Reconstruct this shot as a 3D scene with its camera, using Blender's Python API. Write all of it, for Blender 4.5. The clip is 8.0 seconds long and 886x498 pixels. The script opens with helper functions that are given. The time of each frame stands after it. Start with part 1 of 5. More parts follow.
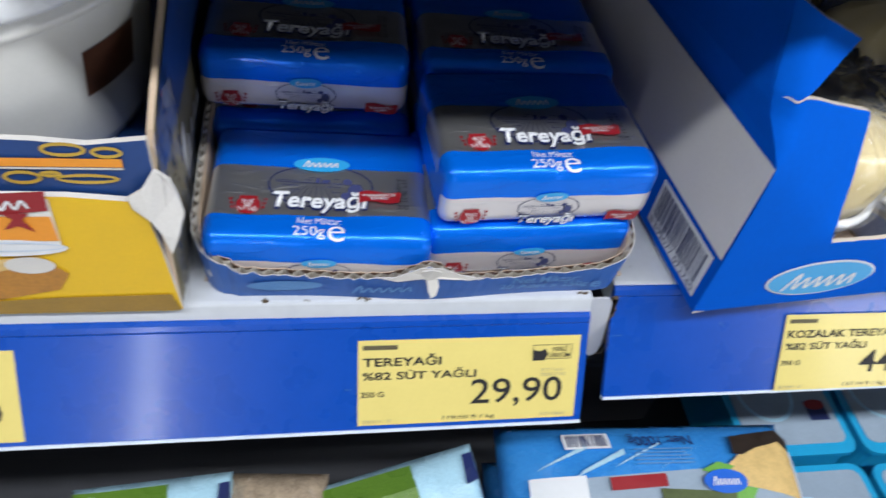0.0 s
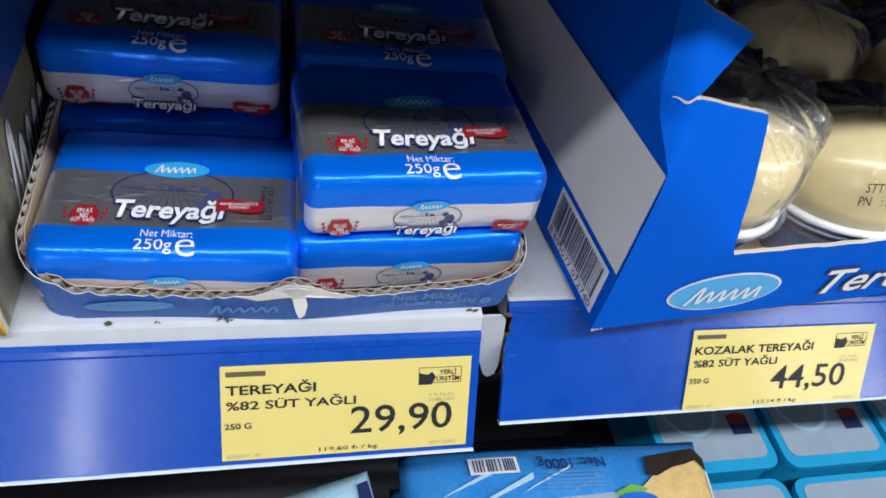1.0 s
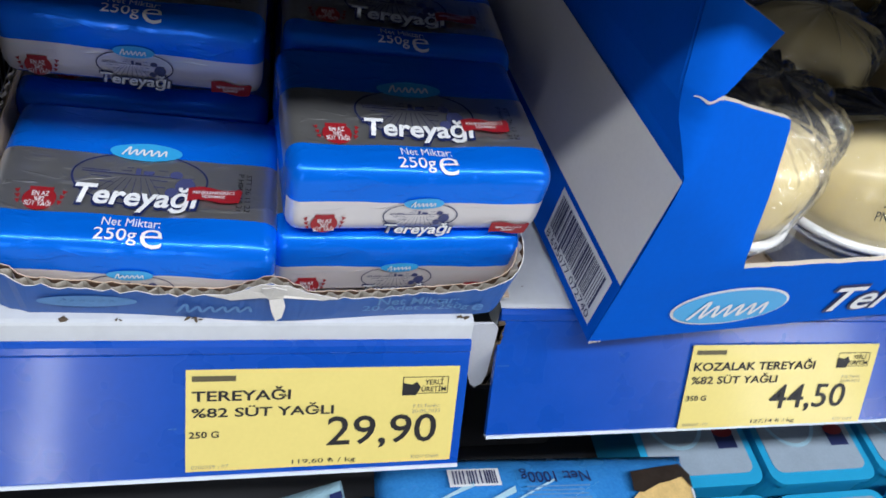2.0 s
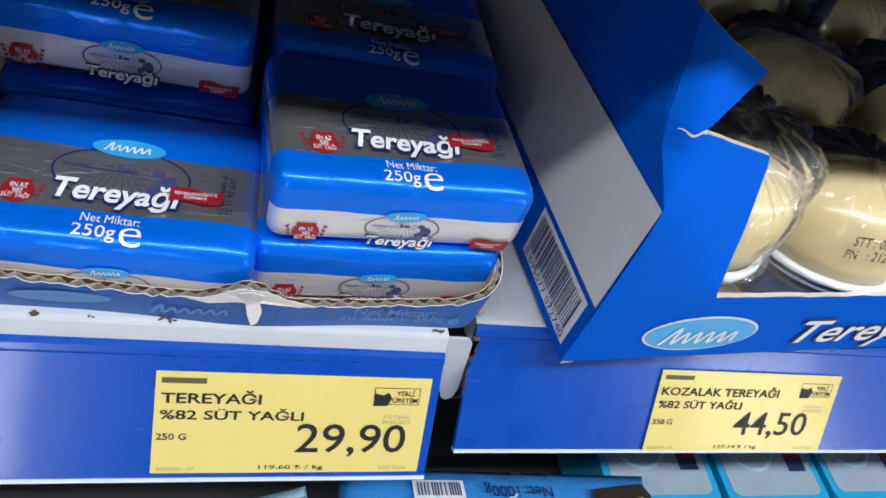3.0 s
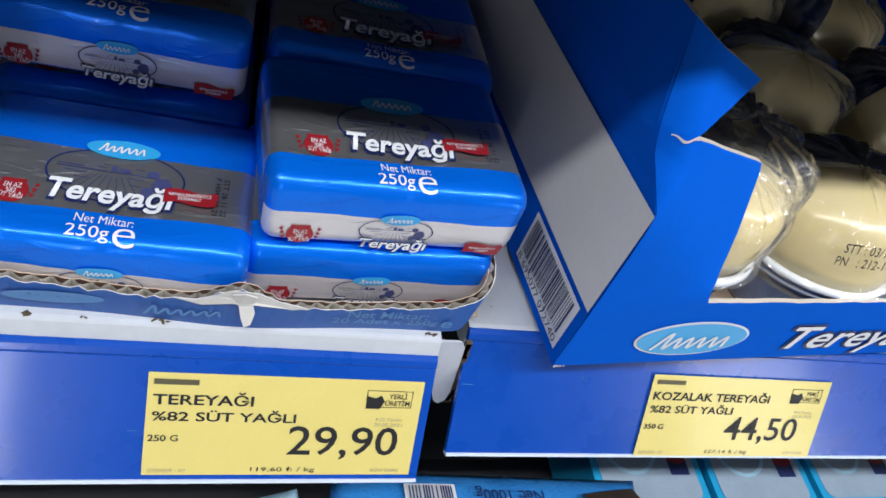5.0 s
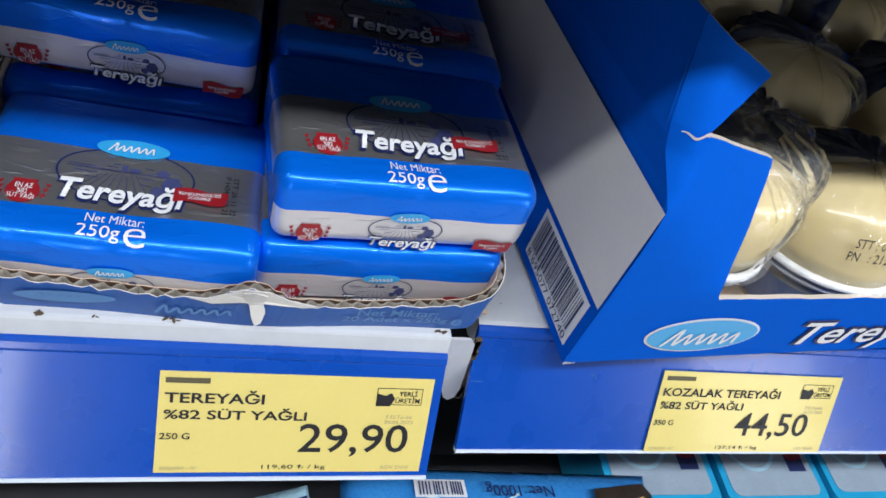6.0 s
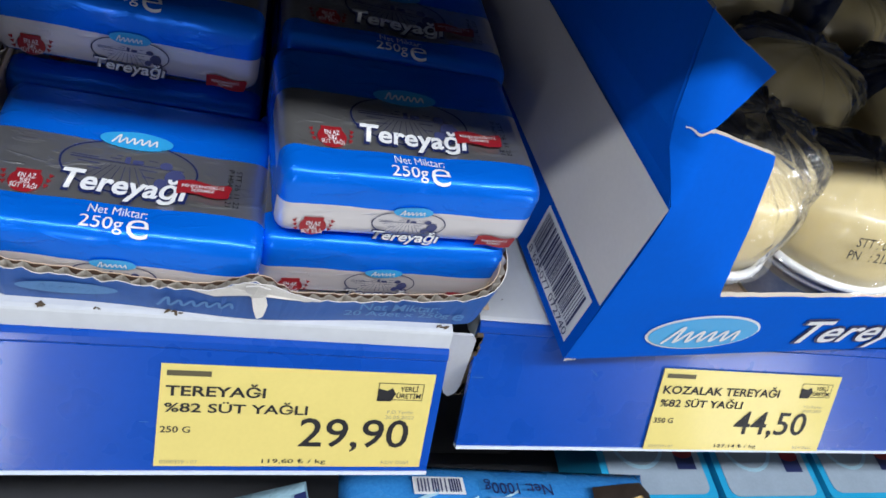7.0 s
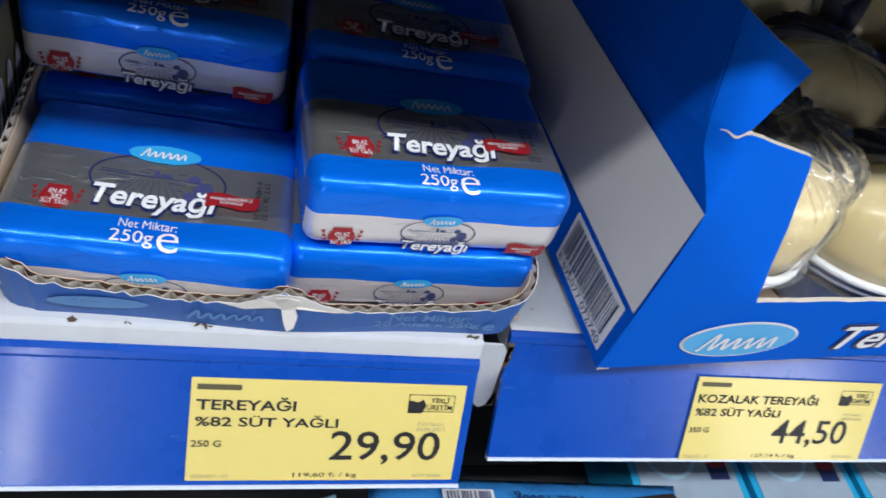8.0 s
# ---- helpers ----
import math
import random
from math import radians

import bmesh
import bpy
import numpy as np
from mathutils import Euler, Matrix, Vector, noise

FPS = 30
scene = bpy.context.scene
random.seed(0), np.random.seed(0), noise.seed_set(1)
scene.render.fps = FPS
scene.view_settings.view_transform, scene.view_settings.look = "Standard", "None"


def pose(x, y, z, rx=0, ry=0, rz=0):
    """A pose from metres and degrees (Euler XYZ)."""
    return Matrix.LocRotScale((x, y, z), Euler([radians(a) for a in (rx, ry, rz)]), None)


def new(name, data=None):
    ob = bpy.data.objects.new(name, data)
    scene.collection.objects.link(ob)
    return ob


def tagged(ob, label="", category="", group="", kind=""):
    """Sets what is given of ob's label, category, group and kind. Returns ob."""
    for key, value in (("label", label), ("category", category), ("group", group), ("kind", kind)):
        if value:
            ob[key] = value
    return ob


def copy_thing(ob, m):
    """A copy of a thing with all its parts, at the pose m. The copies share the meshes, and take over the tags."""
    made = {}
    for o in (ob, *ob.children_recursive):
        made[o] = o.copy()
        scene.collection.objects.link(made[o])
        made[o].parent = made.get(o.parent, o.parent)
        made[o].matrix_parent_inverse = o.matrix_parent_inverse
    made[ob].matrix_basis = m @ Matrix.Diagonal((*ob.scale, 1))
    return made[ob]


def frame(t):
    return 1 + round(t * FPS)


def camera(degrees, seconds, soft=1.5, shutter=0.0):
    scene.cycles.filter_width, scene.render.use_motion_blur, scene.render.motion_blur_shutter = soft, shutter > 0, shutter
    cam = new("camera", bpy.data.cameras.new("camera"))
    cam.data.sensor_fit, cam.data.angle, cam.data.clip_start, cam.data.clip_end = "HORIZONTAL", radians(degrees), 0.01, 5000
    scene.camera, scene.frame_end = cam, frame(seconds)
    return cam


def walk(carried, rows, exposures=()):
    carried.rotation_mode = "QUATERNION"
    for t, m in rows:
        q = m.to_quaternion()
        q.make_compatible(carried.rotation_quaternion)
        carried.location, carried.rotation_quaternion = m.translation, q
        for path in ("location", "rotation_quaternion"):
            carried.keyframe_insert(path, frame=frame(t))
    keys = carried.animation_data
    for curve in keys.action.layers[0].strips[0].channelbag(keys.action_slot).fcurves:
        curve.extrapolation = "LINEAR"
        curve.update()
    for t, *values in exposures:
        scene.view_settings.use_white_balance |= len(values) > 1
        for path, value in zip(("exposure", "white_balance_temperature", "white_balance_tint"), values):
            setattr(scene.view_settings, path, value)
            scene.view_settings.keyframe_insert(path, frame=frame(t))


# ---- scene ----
cam = camera(62.26, 8.0, soft=1.6, shutter=0.5)
# one plan unit is the length of a price tag; Z0 is the height of the tag's upper edge
S, Z0 = 0.113, 1.10


def P(x, y, z):
    """A place from plan units, in metres."""
    return Vector((x * S, y * S, Z0 + z * S))


# seconds, place in plan units, turn to the right, tilt down, lean
PATH = [
    (0, -0.177, -1.843, 2.608, 14.47, 46.78, 10.28),
    (0.2, -0.152, -1.802, 2.591, 18.19, 46.52, 13.25),
    (0.5, 0.022, -1.735, 2.483, 19.92, 47.13, 14.37),
    (0.8, 0.084, -1.696, 2.515, 20.29, 45.03, 14.16),
    (1, 0.181, -1.678, 2.458, 19.39, 45.42, 13.57),
    (1.2, 0.189, -1.643, 2.427, 19.55, 45.39, 13.82),
    (1.5, 0.206, -1.562, 2.358, 19.93, 45.32, 14.39),
    (1.7, 0.196, -1.531, 2.304, 21.13, 45.85, 15.84),
    (2.8, 0.158, -1.484, 2.350, 23.57, 44.23, 21.69),
    (3, 0.153, -1.485, 2.338, 24.58, 44.34, 22.68),
    (3.5, 0.174, -1.517, 2.356, 25.07, 44.18, 23.25),
    (4, 0.171, -1.511, 2.328, 25.53, 44.40, 24.45),
    (4.5, 0.183, -1.491, 2.318, 25.52, 44.40, 24.27),
    (4.7, 0.161, -1.494, 2.336, 25.17, 43.76, 23.76),
    (6, 0.141, -1.478, 2.349, 24.64, 44.54, 22.93),
    (6.5, 0.136, -1.485, 2.332, 24.81, 44.71, 23.26),
    (7, 0.120, -1.492, 2.326, 24.99, 44.31, 23.63),
    (7.5, 0.114, -1.483, 2.327, 25.37, 44.21, 23.81),
    (8, 0.098, -1.471, 2.293, 22.51, 44.16, 21.00),
]
walk(cam, [(t, pose(*P(x, y, z), 90 - tilt, 0, -turn) @ pose(0, 0, 0, 0, 0, lean)) for t, x, y, z, turn, tilt, lean in PATH])

# ---- light: a closed shop hall with fluorescent rows under its ceiling ----
scene.view_settings.exposure = 0.0
world = bpy.data.worlds.new("hall_air")
world.use_nodes = True
world.node_tree.nodes["Background"].inputs[0].default_value = (0.9, 0.95, 1.0, 1)
world.node_tree.nodes["Background"].inputs[1].default_value = 0.003
scene.world = world


def tube_row(name, x, y, z, length, width, watts, along_y=False):
    data = bpy.data.lights.new(name, "AREA")
    data.shape, data.size, data.size_y, data.energy = "RECTANGLE", length, width, watts
    data.color = (0.94, 0.97, 1.0)
    ob = new(name, data)
    ob.matrix_world = pose(x, y, z, 0, 0, 90 if along_y else 0)
    return ob


LAMPS = [(1.1, -0.82, 2.93, 5.6, 0.10, 110, False), (-0.3, -2.9, 2.93, 5.0, 0.12, 3, False)]
for row in LAMPS:
    tube_row("fluorescent_tube_light", *row)
# added strip lights: the left mirrors in the rail, the right fills the fronts
OPPOSITE = [(-0.86, 0.11, 15), (3.4, 0.9, 45)]
for x, width, watts in OPPOSITE:
    tube_row("aisle_fill_strip", x, -3.60, 1.35, width, 1.5, watts).matrix_world = pose(x, -3.60, 1.35, 90, 0, 0)


# ---- materials ----
def nodes_of(name):
    m = bpy.data.materials.new(name)
    m.use_nodes = True
    return m, m.node_tree.nodes, m.node_tree.links, m.node_tree.nodes["Principled BSDF"]


def mat(name, colour, rough=0.5, metal=0.0, vary=0.12, grain=60.0, bump=0.1, coat=0.0, second=None, stain=6.0, dist=0.0004, spec=0.5):
    """A surface with stains at one scale, grain at another and fine relief."""
    m, n, l, b = nodes_of(name)
    co = n.new("ShaderNodeTexCoord")
    big, fine = n.new("ShaderNodeTexNoise"), n.new("ShaderNodeTexNoise")
    big.inputs["Scale"].default_value, fine.inputs["Scale"].default_value = stain / S, grain / S
    fine.inputs["Detail"].default_value = 6
    mix = n.new("ShaderNodeMix")
    mix.data_type = "RGBA"
    add = n.new("ShaderNodeMath")
    add.operation = "ADD"
    half = n.new("ShaderNodeMath")
    half.operation = "MULTIPLY"
    half.inputs[1].default_value = 0.5
    for t in (big, fine):
        l.new(co.outputs["Object"], t.inputs["Vector"])
    l.new(big.outputs["Fac"], add.inputs[0]), l.new(fine.outputs["Fac"], add.inputs[1])
    l.new(add.outputs[0], half.inputs[0])
    l.new(half.outputs[0], mix.inputs["Factor"])
    dark = second or tuple(c * (1 - 2.2 * vary) for c in colour)
    light = tuple(min(1, c * (1 + 1.4 * vary)) for c in colour) if not second else colour
    mix.inputs[6].default_value, mix.inputs[7].default_value = (*dark, 1), (*light, 1)
    l.new(mix.outputs[2], b.inputs["Base Color"])
    rr = n.new("ShaderNodeMapRange")
    rr.inputs[3].default_value, rr.inputs[4].default_value = max(0.03, rough - 0.1), min(1, rough + 0.12)
    l.new(big.outputs["Fac"], rr.inputs[0]), l.new(rr.outputs[0], b.inputs["Roughness"])
    bp = n.new("ShaderNodeBump")
    bp.inputs["Strength"].default_value, bp.inputs["Distance"].default_value = bump, dist
    l.new(half.outputs[0], bp.inputs["Height"]), l.new(bp.outputs[0], b.inputs["Normal"])
    b.inputs["Metallic"].default_value = metal
    b.inputs["Specular IOR Level"].default_value = spec
    b.inputs["Coat Weight"].default_value = coat
    b.inputs["Coat Roughness"].default_value = 0.12
    return m


def band(n, l, source, low, high):
    """1 where source lies between low and high."""
    c = n.new("ShaderNodeMath")
    c.operation = "COMPARE"
    c.inputs[1].default_value, c.inputs[2].default_value = (low + high) / 2, (high - low) / 2
    l.new(source, c.inputs[0])
    return c.outputs[0]


def times(n, l, a, b, op="MULTIPLY"):
    c = n.new("ShaderNodeMath")
    c.operation = op
    l.new(a, c.inputs[0]), l.new(b, c.inputs[1])
    return c.outputs[0]


PW, PD, PH = 0.905 * S, 0.685 * S, 0.30 * S


def foil_wrapper():
    """Blue printed foil with a bare silver band across the top and another across the front."""
    m, n, l, b = nodes_of("printed_foil")
    co, xyz = n.new("ShaderNodeTexCoord"), n.new("ShaderNodeSeparateXYZ")
    l.new(co.outputs["Object"], xyz.inputs[0])
    y, z = xyz.outputs["Y"], xyz.outputs["Z"]
    top = times(n, l, band(n, l, y, 0.135 * S, 0.415 * S), band(n, l, z, PH * 0.62, PH * 1.2))
    front = times(n, l, band(n, l, z, PH * 0.10, PH * 0.545), band(n, l, y, -0.1, 0.04 * S))
    back = times(n, l, band(n, l, z, PH * 0.2, PH * 0.7), band(n, l, y, PD - 0.05 * S, PD + 0.05))
    ends = times(n, l, front, back, "MAXIMUM")
    silver = times(n, l, top, ends, "MAXIMUM")
    crease, fine = n.new("ShaderNodeTexNoise"), n.new("ShaderNodeTexNoise")
    crease.inputs["Scale"].default_value, crease.inputs["Detail"].default_value = 42, 2.4
    fine.inputs["Scale"].default_value, fine.inputs["Detail"].default_value = 420, 5
    # folds run along the pack, as the foil was pulled tight round it
    stretch = n.new("ShaderNodeMapping")
    stretch.inputs["Scale"].default_value = (0.55, 1.25, 1.25)
    l.new(co.outputs["Object"], stretch.inputs["Vector"])
    l.new(stretch.outputs[0], crease.inputs["Vector"]), l.new(co.outputs["Object"], fine.inputs["Vector"])
    blue = n.new("ShaderNodeMix")
    blue.data_type = "RGBA"
    blue.inputs[6].default_value, blue.inputs[7].default_value = (0.0008, 0.132, 0.73, 1), (0.0008, 0.18, 0.93, 1)
    l.new(crease.outputs["Fac"], blue.inputs["Factor"])
    mix = n.new("ShaderNodeMix")
    mix.data_type = "RGBA"
    mix.inputs[7].default_value = (0.58, 0.585, 0.61, 1)
    l.new(silver, mix.inputs["Factor"]), l.new(blue.outputs[2], mix.inputs[6])
    # the band round the ends is printed in a pale, hardly metallic grey
    pale = n.new("ShaderNodeMix")
    pale.data_type = "RGBA"
    pale.inputs[7].default_value = (0.70, 0.675, 0.70, 1)
    l.new(ends, pale.inputs["Factor"]), l.new(mix.outputs[2], pale.inputs[6])
    l.new(pale.outputs[2], b.inputs["Base Color"])
    metal = n.new("ShaderNodeMapRange")
    metal.inputs[3].default_value, metal.inputs[4].default_value = 0.32, 0.9
    half = n.new("ShaderNodeMath")
    half.operation = "MULTIPLY"
    half.inputs[1].default_value = 0.2
    l.new(ends, half.inputs[0])
    l.new(times(n, l, top, half.outputs[0], "MAXIMUM"), metal.inputs[0]), l.new(metal.outputs[0], b.inputs["Metallic"])
    dull = n.new("ShaderNodeMapRange")
    dull.inputs[3].default_value, dull.inputs[4].default_value = 0.27, 0.33
    l.new(silver, dull.inputs[0]), l.new(dull.outputs[0], b.inputs["Roughness"])
    b.inputs["Specular IOR Level"].default_value = 0.15
    b.inputs["Coat Weight"].default_value, b.inputs["Coat Roughness"].default_value = 0.14, 0.1
    bp = n.new("ShaderNodeBump")
    bp.inputs["Strength"].default_value, bp.inputs["Distance"].default_value = 0.55, 0.0022
    l.new(crease.outputs["Fac"], bp.inputs["Height"])
    bp2 = n.new("ShaderNodeBump")
    bp2.inputs["Strength"].default_value, bp2.inputs["Distance"].default_value = 0.12, 0.0002
    # small sharp wrinkles, here and there
    kink = n.new("ShaderNodeTexNoise")
    kink.inputs["Scale"].default_value, kink.inputs["Detail"].default_value, kink.inputs["Distortion"].default_value = 95, 3, 1.6
    l.new(stretch.outputs[0], kink.inputs["Vector"])
    sharp = n.new("ShaderNodeMapRange")
    sharp.inputs[1].default_value, sharp.inputs[2].default_value = 0.56, 0.72
    l.new(kink.outputs["Fac"], sharp.inputs[0])
    bp3 = n.new("ShaderNodeBump")
    bp3.inputs["Strength"].default_value, bp3.inputs["Distance"].default_value = 0.35, 0.0008
    l.new(sharp.outputs[0], bp3.inputs["Height"]), l.new(bp.outputs[0], bp3.inputs["Normal"])
    l.new(fine.outputs["Fac"], bp2.inputs["Height"]), l.new(bp3.outputs[0], bp2.inputs["Normal"])
    l.new(bp2.outputs[0], b.inputs["Normal"])
    return m


def clear_plastic(name):
    """Thin clear film: a hole for the light, with glossy wrinkles and a trace of haze."""
    m, n, l, b = nodes_of(name)
    n.remove(b)
    no, bp, co = n.new("ShaderNodeTexNoise"), n.new("ShaderNodeBump"), n.new("ShaderNodeTexCoord")
    no.inputs["Scale"].default_value, no.inputs["Detail"].default_value = 75, 3
    bp.inputs["Strength"].default_value, bp.inputs["Distance"].default_value = 0.8, 0.004
    l.new(co.outputs["Object"], no.inputs["Vector"]), l.new(no.outputs["Fac"], bp.inputs["Height"])
    hole, gloss, haze = n.new("ShaderNodeBsdfTransparent"), n.new("ShaderNodeBsdfGlossy"), n.new("ShaderNodeBsdfDiffuse")
    gloss.inputs["Roughness"].default_value = 0.04
    haze.inputs["Color"].default_value = (0.8, 0.8, 0.8, 1)
    fr, one, two = n.new("ShaderNodeFresnel"), n.new("ShaderNodeMixShader"), n.new("ShaderNodeMixShader")
    fr.inputs["IOR"].default_value = 1.48
    l.new(bp.outputs[0], fr.inputs["Normal"]), l.new(bp.outputs[0], gloss.inputs["Normal"])
    one.inputs[0].default_value = 0.09
    l.new(hole.outputs[0], one.inputs[1]), l.new(haze.outputs[0], one.inputs[2])
    l.new(fr.outputs[0], two.inputs[0]), l.new(one.outputs[0], two.inputs[1]), l.new(gloss.outputs[0], two.inputs[2])
    l.new(two.outputs[0], n["Material Output"].inputs[0])
    return m


M_FOIL = foil_wrapper()
M_WHITE_INK = mat("white_ink", (0.74, 0.76, 0.80), 0.4, vary=0.03)
M_NAVY_INK = mat("navy_ink", (0.012, 0.022, 0.11), 0.4, vary=0.1)
M_DRAW_INK = mat("violet_grey_ink", (0.05, 0.06, 0.17), 0.45, vary=0.1)
M_SKY_INK = mat("sky_blue_ink", (0.03, 0.36, 0.75), 0.35, vary=0.06, coat=0.2)
M_RED_INK = mat("red_ink", (0.30, 0.012, 0.020), 0.4, vary=0.08)
M_BLACK_INK = mat("black_ink", (0.012, 0.012, 0.016), 0.5, vary=0.1)
M_GREY_INK = mat("grey_ink", (0.33, 0.30, 0.20), 0.5, vary=0.1)
M_BAR_INK = mat("dark_grey_ink", (0.10, 0.085, 0.045), 0.5, vary=0.1)
M_GOLD_INK = mat("gold_ink", (0.55, 0.36, 0.05), 0.4, vary=0.15)
M_ORANGE_INK = mat("orange_ink", (0.85, 0.32, 0.03), 0.5, vary=0.08)
M_RAIL = mat("blue_rail_plastic", (0.003, 0.066, 0.42), 0.28, vary=0.09, grain=40, bump=0.09, coat=0.35, spec=0.3)
M_RAIL_LIP = mat("clear_white_rail_lip", (0.62, 0.70, 0.82), 0.2, vary=0.06, coat=0.4)
M_SHELF = mat("white_enamel_shelf", (0.55, 0.58, 0.63), 0.34, vary=0.07, grain=25, bump=0.06, coat=0.2)
M_PLATE = mat("grey_enamel_plate", (0.52, 0.54, 0.60), 0.4, vary=0.08, bump=0.08)
M_RUST = mat("brown_grime", (0.10, 0.07, 0.045), 0.9, vary=0.3, bump=0.6)
M_TAG = mat("yellow_tag_paper", (0.72, 0.60, 0.19), 0.5, vary=0.04, bump=0.03, coat=0.25)
M_CARTON = mat("blue_printed_board", (0.0008, 0.10, 0.60), 0.7, vary=0.06, grain=40, bump=0.06, spec=0.03)
M_BOARD_GREY = mat("grey_printed_board", (0.70, 0.68, 0.67), 0.5, vary=0.05, grain=50, bump=0.06)
M_KRAFT = mat("torn_kraft_board", (0.64, 0.51, 0.39), 0.9, vary=0.2, grain=120, bump=0.5, second=(0.44, 0.32, 0.22))
# dark brown puts the shade of the gap into the liners' facing sides
M_LINER_SHADE = mat("shaded_liner_inside", (0.15, 0.085, 0.055), 0.95, vary=0.2, grain=90, bump=0.4)
M_PULP = mat("white_torn_paper", (0.66, 0.64, 0.62), 0.95, vary=0.1, grain=90, bump=0.6)
M_TRAYBLUE = mat("faded_blue_tray_print", (0.02, 0.105, 0.40), 0.45, vary=0.12, grain=40, bump=0.1)
M_TRAYPRINT = mat("pale_blue_print", (0.10, 0.26, 0.55), 0.5, vary=0.15)
M_YELLOW = mat("yellow_printed_board", (0.80, 0.50, 0.015), 0.45, vary=0.06, bump=0.05)
M_OCHRE = mat("ochre_wood_print", (0.34, 0.20, 0.035), 0.5, vary=0.25, grain=80)
M_NAVYBOARD = mat("navy_printed_board", (0.012, 0.055, 0.22), 0.45, vary=0.12)
M_OLIVE = mat("olive_photo_print", (0.30, 0.26, 0.14), 0.5, vary=0.5, stain=9, second=(0.06, 0.06, 0.05))
M_CHEESE = mat("cheese_photo_print", (0.72, 0.50, 0.20), 0.45, vary=0.22, stain=12)
M_CRUST = mat("cheese_crust_print", (0.50, 0.22, 0.035), 0.45, vary=0.3, stain=14)
M_BROWN_LABEL = mat("dark_brown_label", (0.13, 0.05, 0.03), 0.4, vary=0.3, stain=10)
M_RIND = mat("black_rind_print", (0.03, 0.02, 0.015), 0.4, vary=0.4, stain=14)
M_BUCKET = mat("white_bucket_plastic", (0.80, 0.80, 0.78), 0.35, vary=0.04, bump=0.03)
M_BUTTER = mat("butter", (0.64, 0.53, 0.27), 0.38, vary=0.06, stain=5, bump=0.25, coat=0.4, dist=0.001)
M_TUB = mat("white_tub_plastic", (0.78, 0.80, 0.84), 0.25, vary=0.05, coat=0.4)
M_CREAM = mat("cream_cup_plastic", (0.72, 0.68, 0.57), 0.25, vary=0.05, coat=0.5, bump=0.2)
M_TUBPRINT = mat("tub_side_print", (0.10, 0.16, 0.36), 0.3, vary=0.5, stain=16, second=(0.36, 0.42, 0.55))
M_STICKER = mat("navy_sticker", (0.012, 0.024, 0.075), 0.18, vary=0.3, bump=0.4, coat=0.6, dist=0.001)
M_FILM = clear_plastic("clear_film")
M_BAGBLUE = mat("blue_bag_foil", (0.06, 0.36, 0.80), 0.25, vary=0.35, stain=4, bump=0.5, coat=0.4, second=(0.006, 0.11, 0.48), dist=0.002)
M_BAGLIGHT = mat("pale_blue_bag_foil", (0.42, 0.68, 0.86), 0.25, vary=0.15, stain=5, bump=0.5, coat=0.4, dist=0.002)
M_BAGGREEN = mat("green_bag_foil", (0.14, 0.27, 0.03), 0.28, vary=0.4, stain=5, bump=0.5, coat=0.4, second=(0.06, 0.14, 0.02), dist=0.002)
M_BAGYELLOW = mat("lime_bag_foil", (0.38, 0.38, 0.025), 0.28, vary=0.2, stain=5, bump=0.4, coat=0.4, dist=0.002)
M_LEAF = mat("green_leaf_print", (0.16, 0.42, 0.07), 0.4, vary=0.2)
M_LEAFDARK = mat("dark_olive_photo_print", (0.10, 0.15, 0.03), 0.4, vary=0.5, stain=10, second=(0.03, 0.03, 0.015))
M_OVALBLUE = mat("strong_blue_ink", (0.01, 0.12, 0.62), 0.4, vary=0.06)
M_CYAN = mat("cyan_carton_board", (0.012, 0.34, 0.64), 0.35, vary=0.08, coat=0.2)
M_CYANTOP = mat("pale_blue_carton_top", (0.30, 0.38, 0.48), 0.35, vary=0.10, stain=7)
M_BEIGE = mat("beige_clear_bag", (0.42, 0.33, 0.24), 0.22, vary=0.4, stain=12, bump=0.7, coat=0.6, dist=0.002)
M_DARK = mat("near_black_coat", (0.035, 0.037, 0.045), 0.6, vary=0.2)
M_DULL = mat("low_bounce_steel", (0.06, 0.061, 0.066), 0.6, vary=0.15)
M_EDGE = mat("pale_cut_board", (0.66, 0.62, 0.57), 0.9, vary=0.2, grain=120, bump=0.5, second=(0.46, 0.41, 0.35))
M_FLOOR = mat("pale_floor_tile", (0.78, 0.77, 0.755), 0.35, vary=0.1, grain=4, stain=0.3)
# unseen walls and ceiling, darkened to keep bounce light out of the shelves
M_WALL = mat("low_bounce_wall_paint", (0.10, 0.10, 0.10), 0.8, vary=0.05, grain=6, stain=0.3)
M_CEIL = mat("low_bounce_ceiling_paint", (0.08, 0.08, 0.085), 0.85, vary=0.04, grain=6, stain=0.3)


# ---- mesh helpers ----
def mesh_of(name, bm, material, smooth=False):
    if any(f.smooth for f in bm.faces):
        smooth = True
    me = bpy.data.meshes.new(name)
    bmesh.ops.recalc_face_normals(bm, faces=bm.faces) if len(bm.faces) > 1 else None
    if smooth:
        for f in bm.faces:
            f.smooth = True
    bm.to_mesh(me)
    bm.free()
    for m in material if isinstance(material, (list, tuple)) else [material]:
        me.materials.append(m)
    return me


def thing(name, place, label, category, group="", kind="", turn=(0, 0, 0)):
    ob = new(name)
    ob.empty_display_size = 0.02
    ob.matrix_world = pose(*place, *turn)
    return tagged(ob, label, category, group, kind)


def part(name, bm, material, parent, label="", m=None):
    """Links a bmesh, or mesh data, as one mesh object under a thing or a part."""
    data = bm if isinstance(bm, bpy.types.Mesh) else mesh_of(name, bm, material)
    if data is bm and not data.materials:
        data.materials.append(material)
    ob = new(name, data)
    ob.parent = parent
    if m is not None:
        ob.matrix_local = m
    return tagged(ob, label)


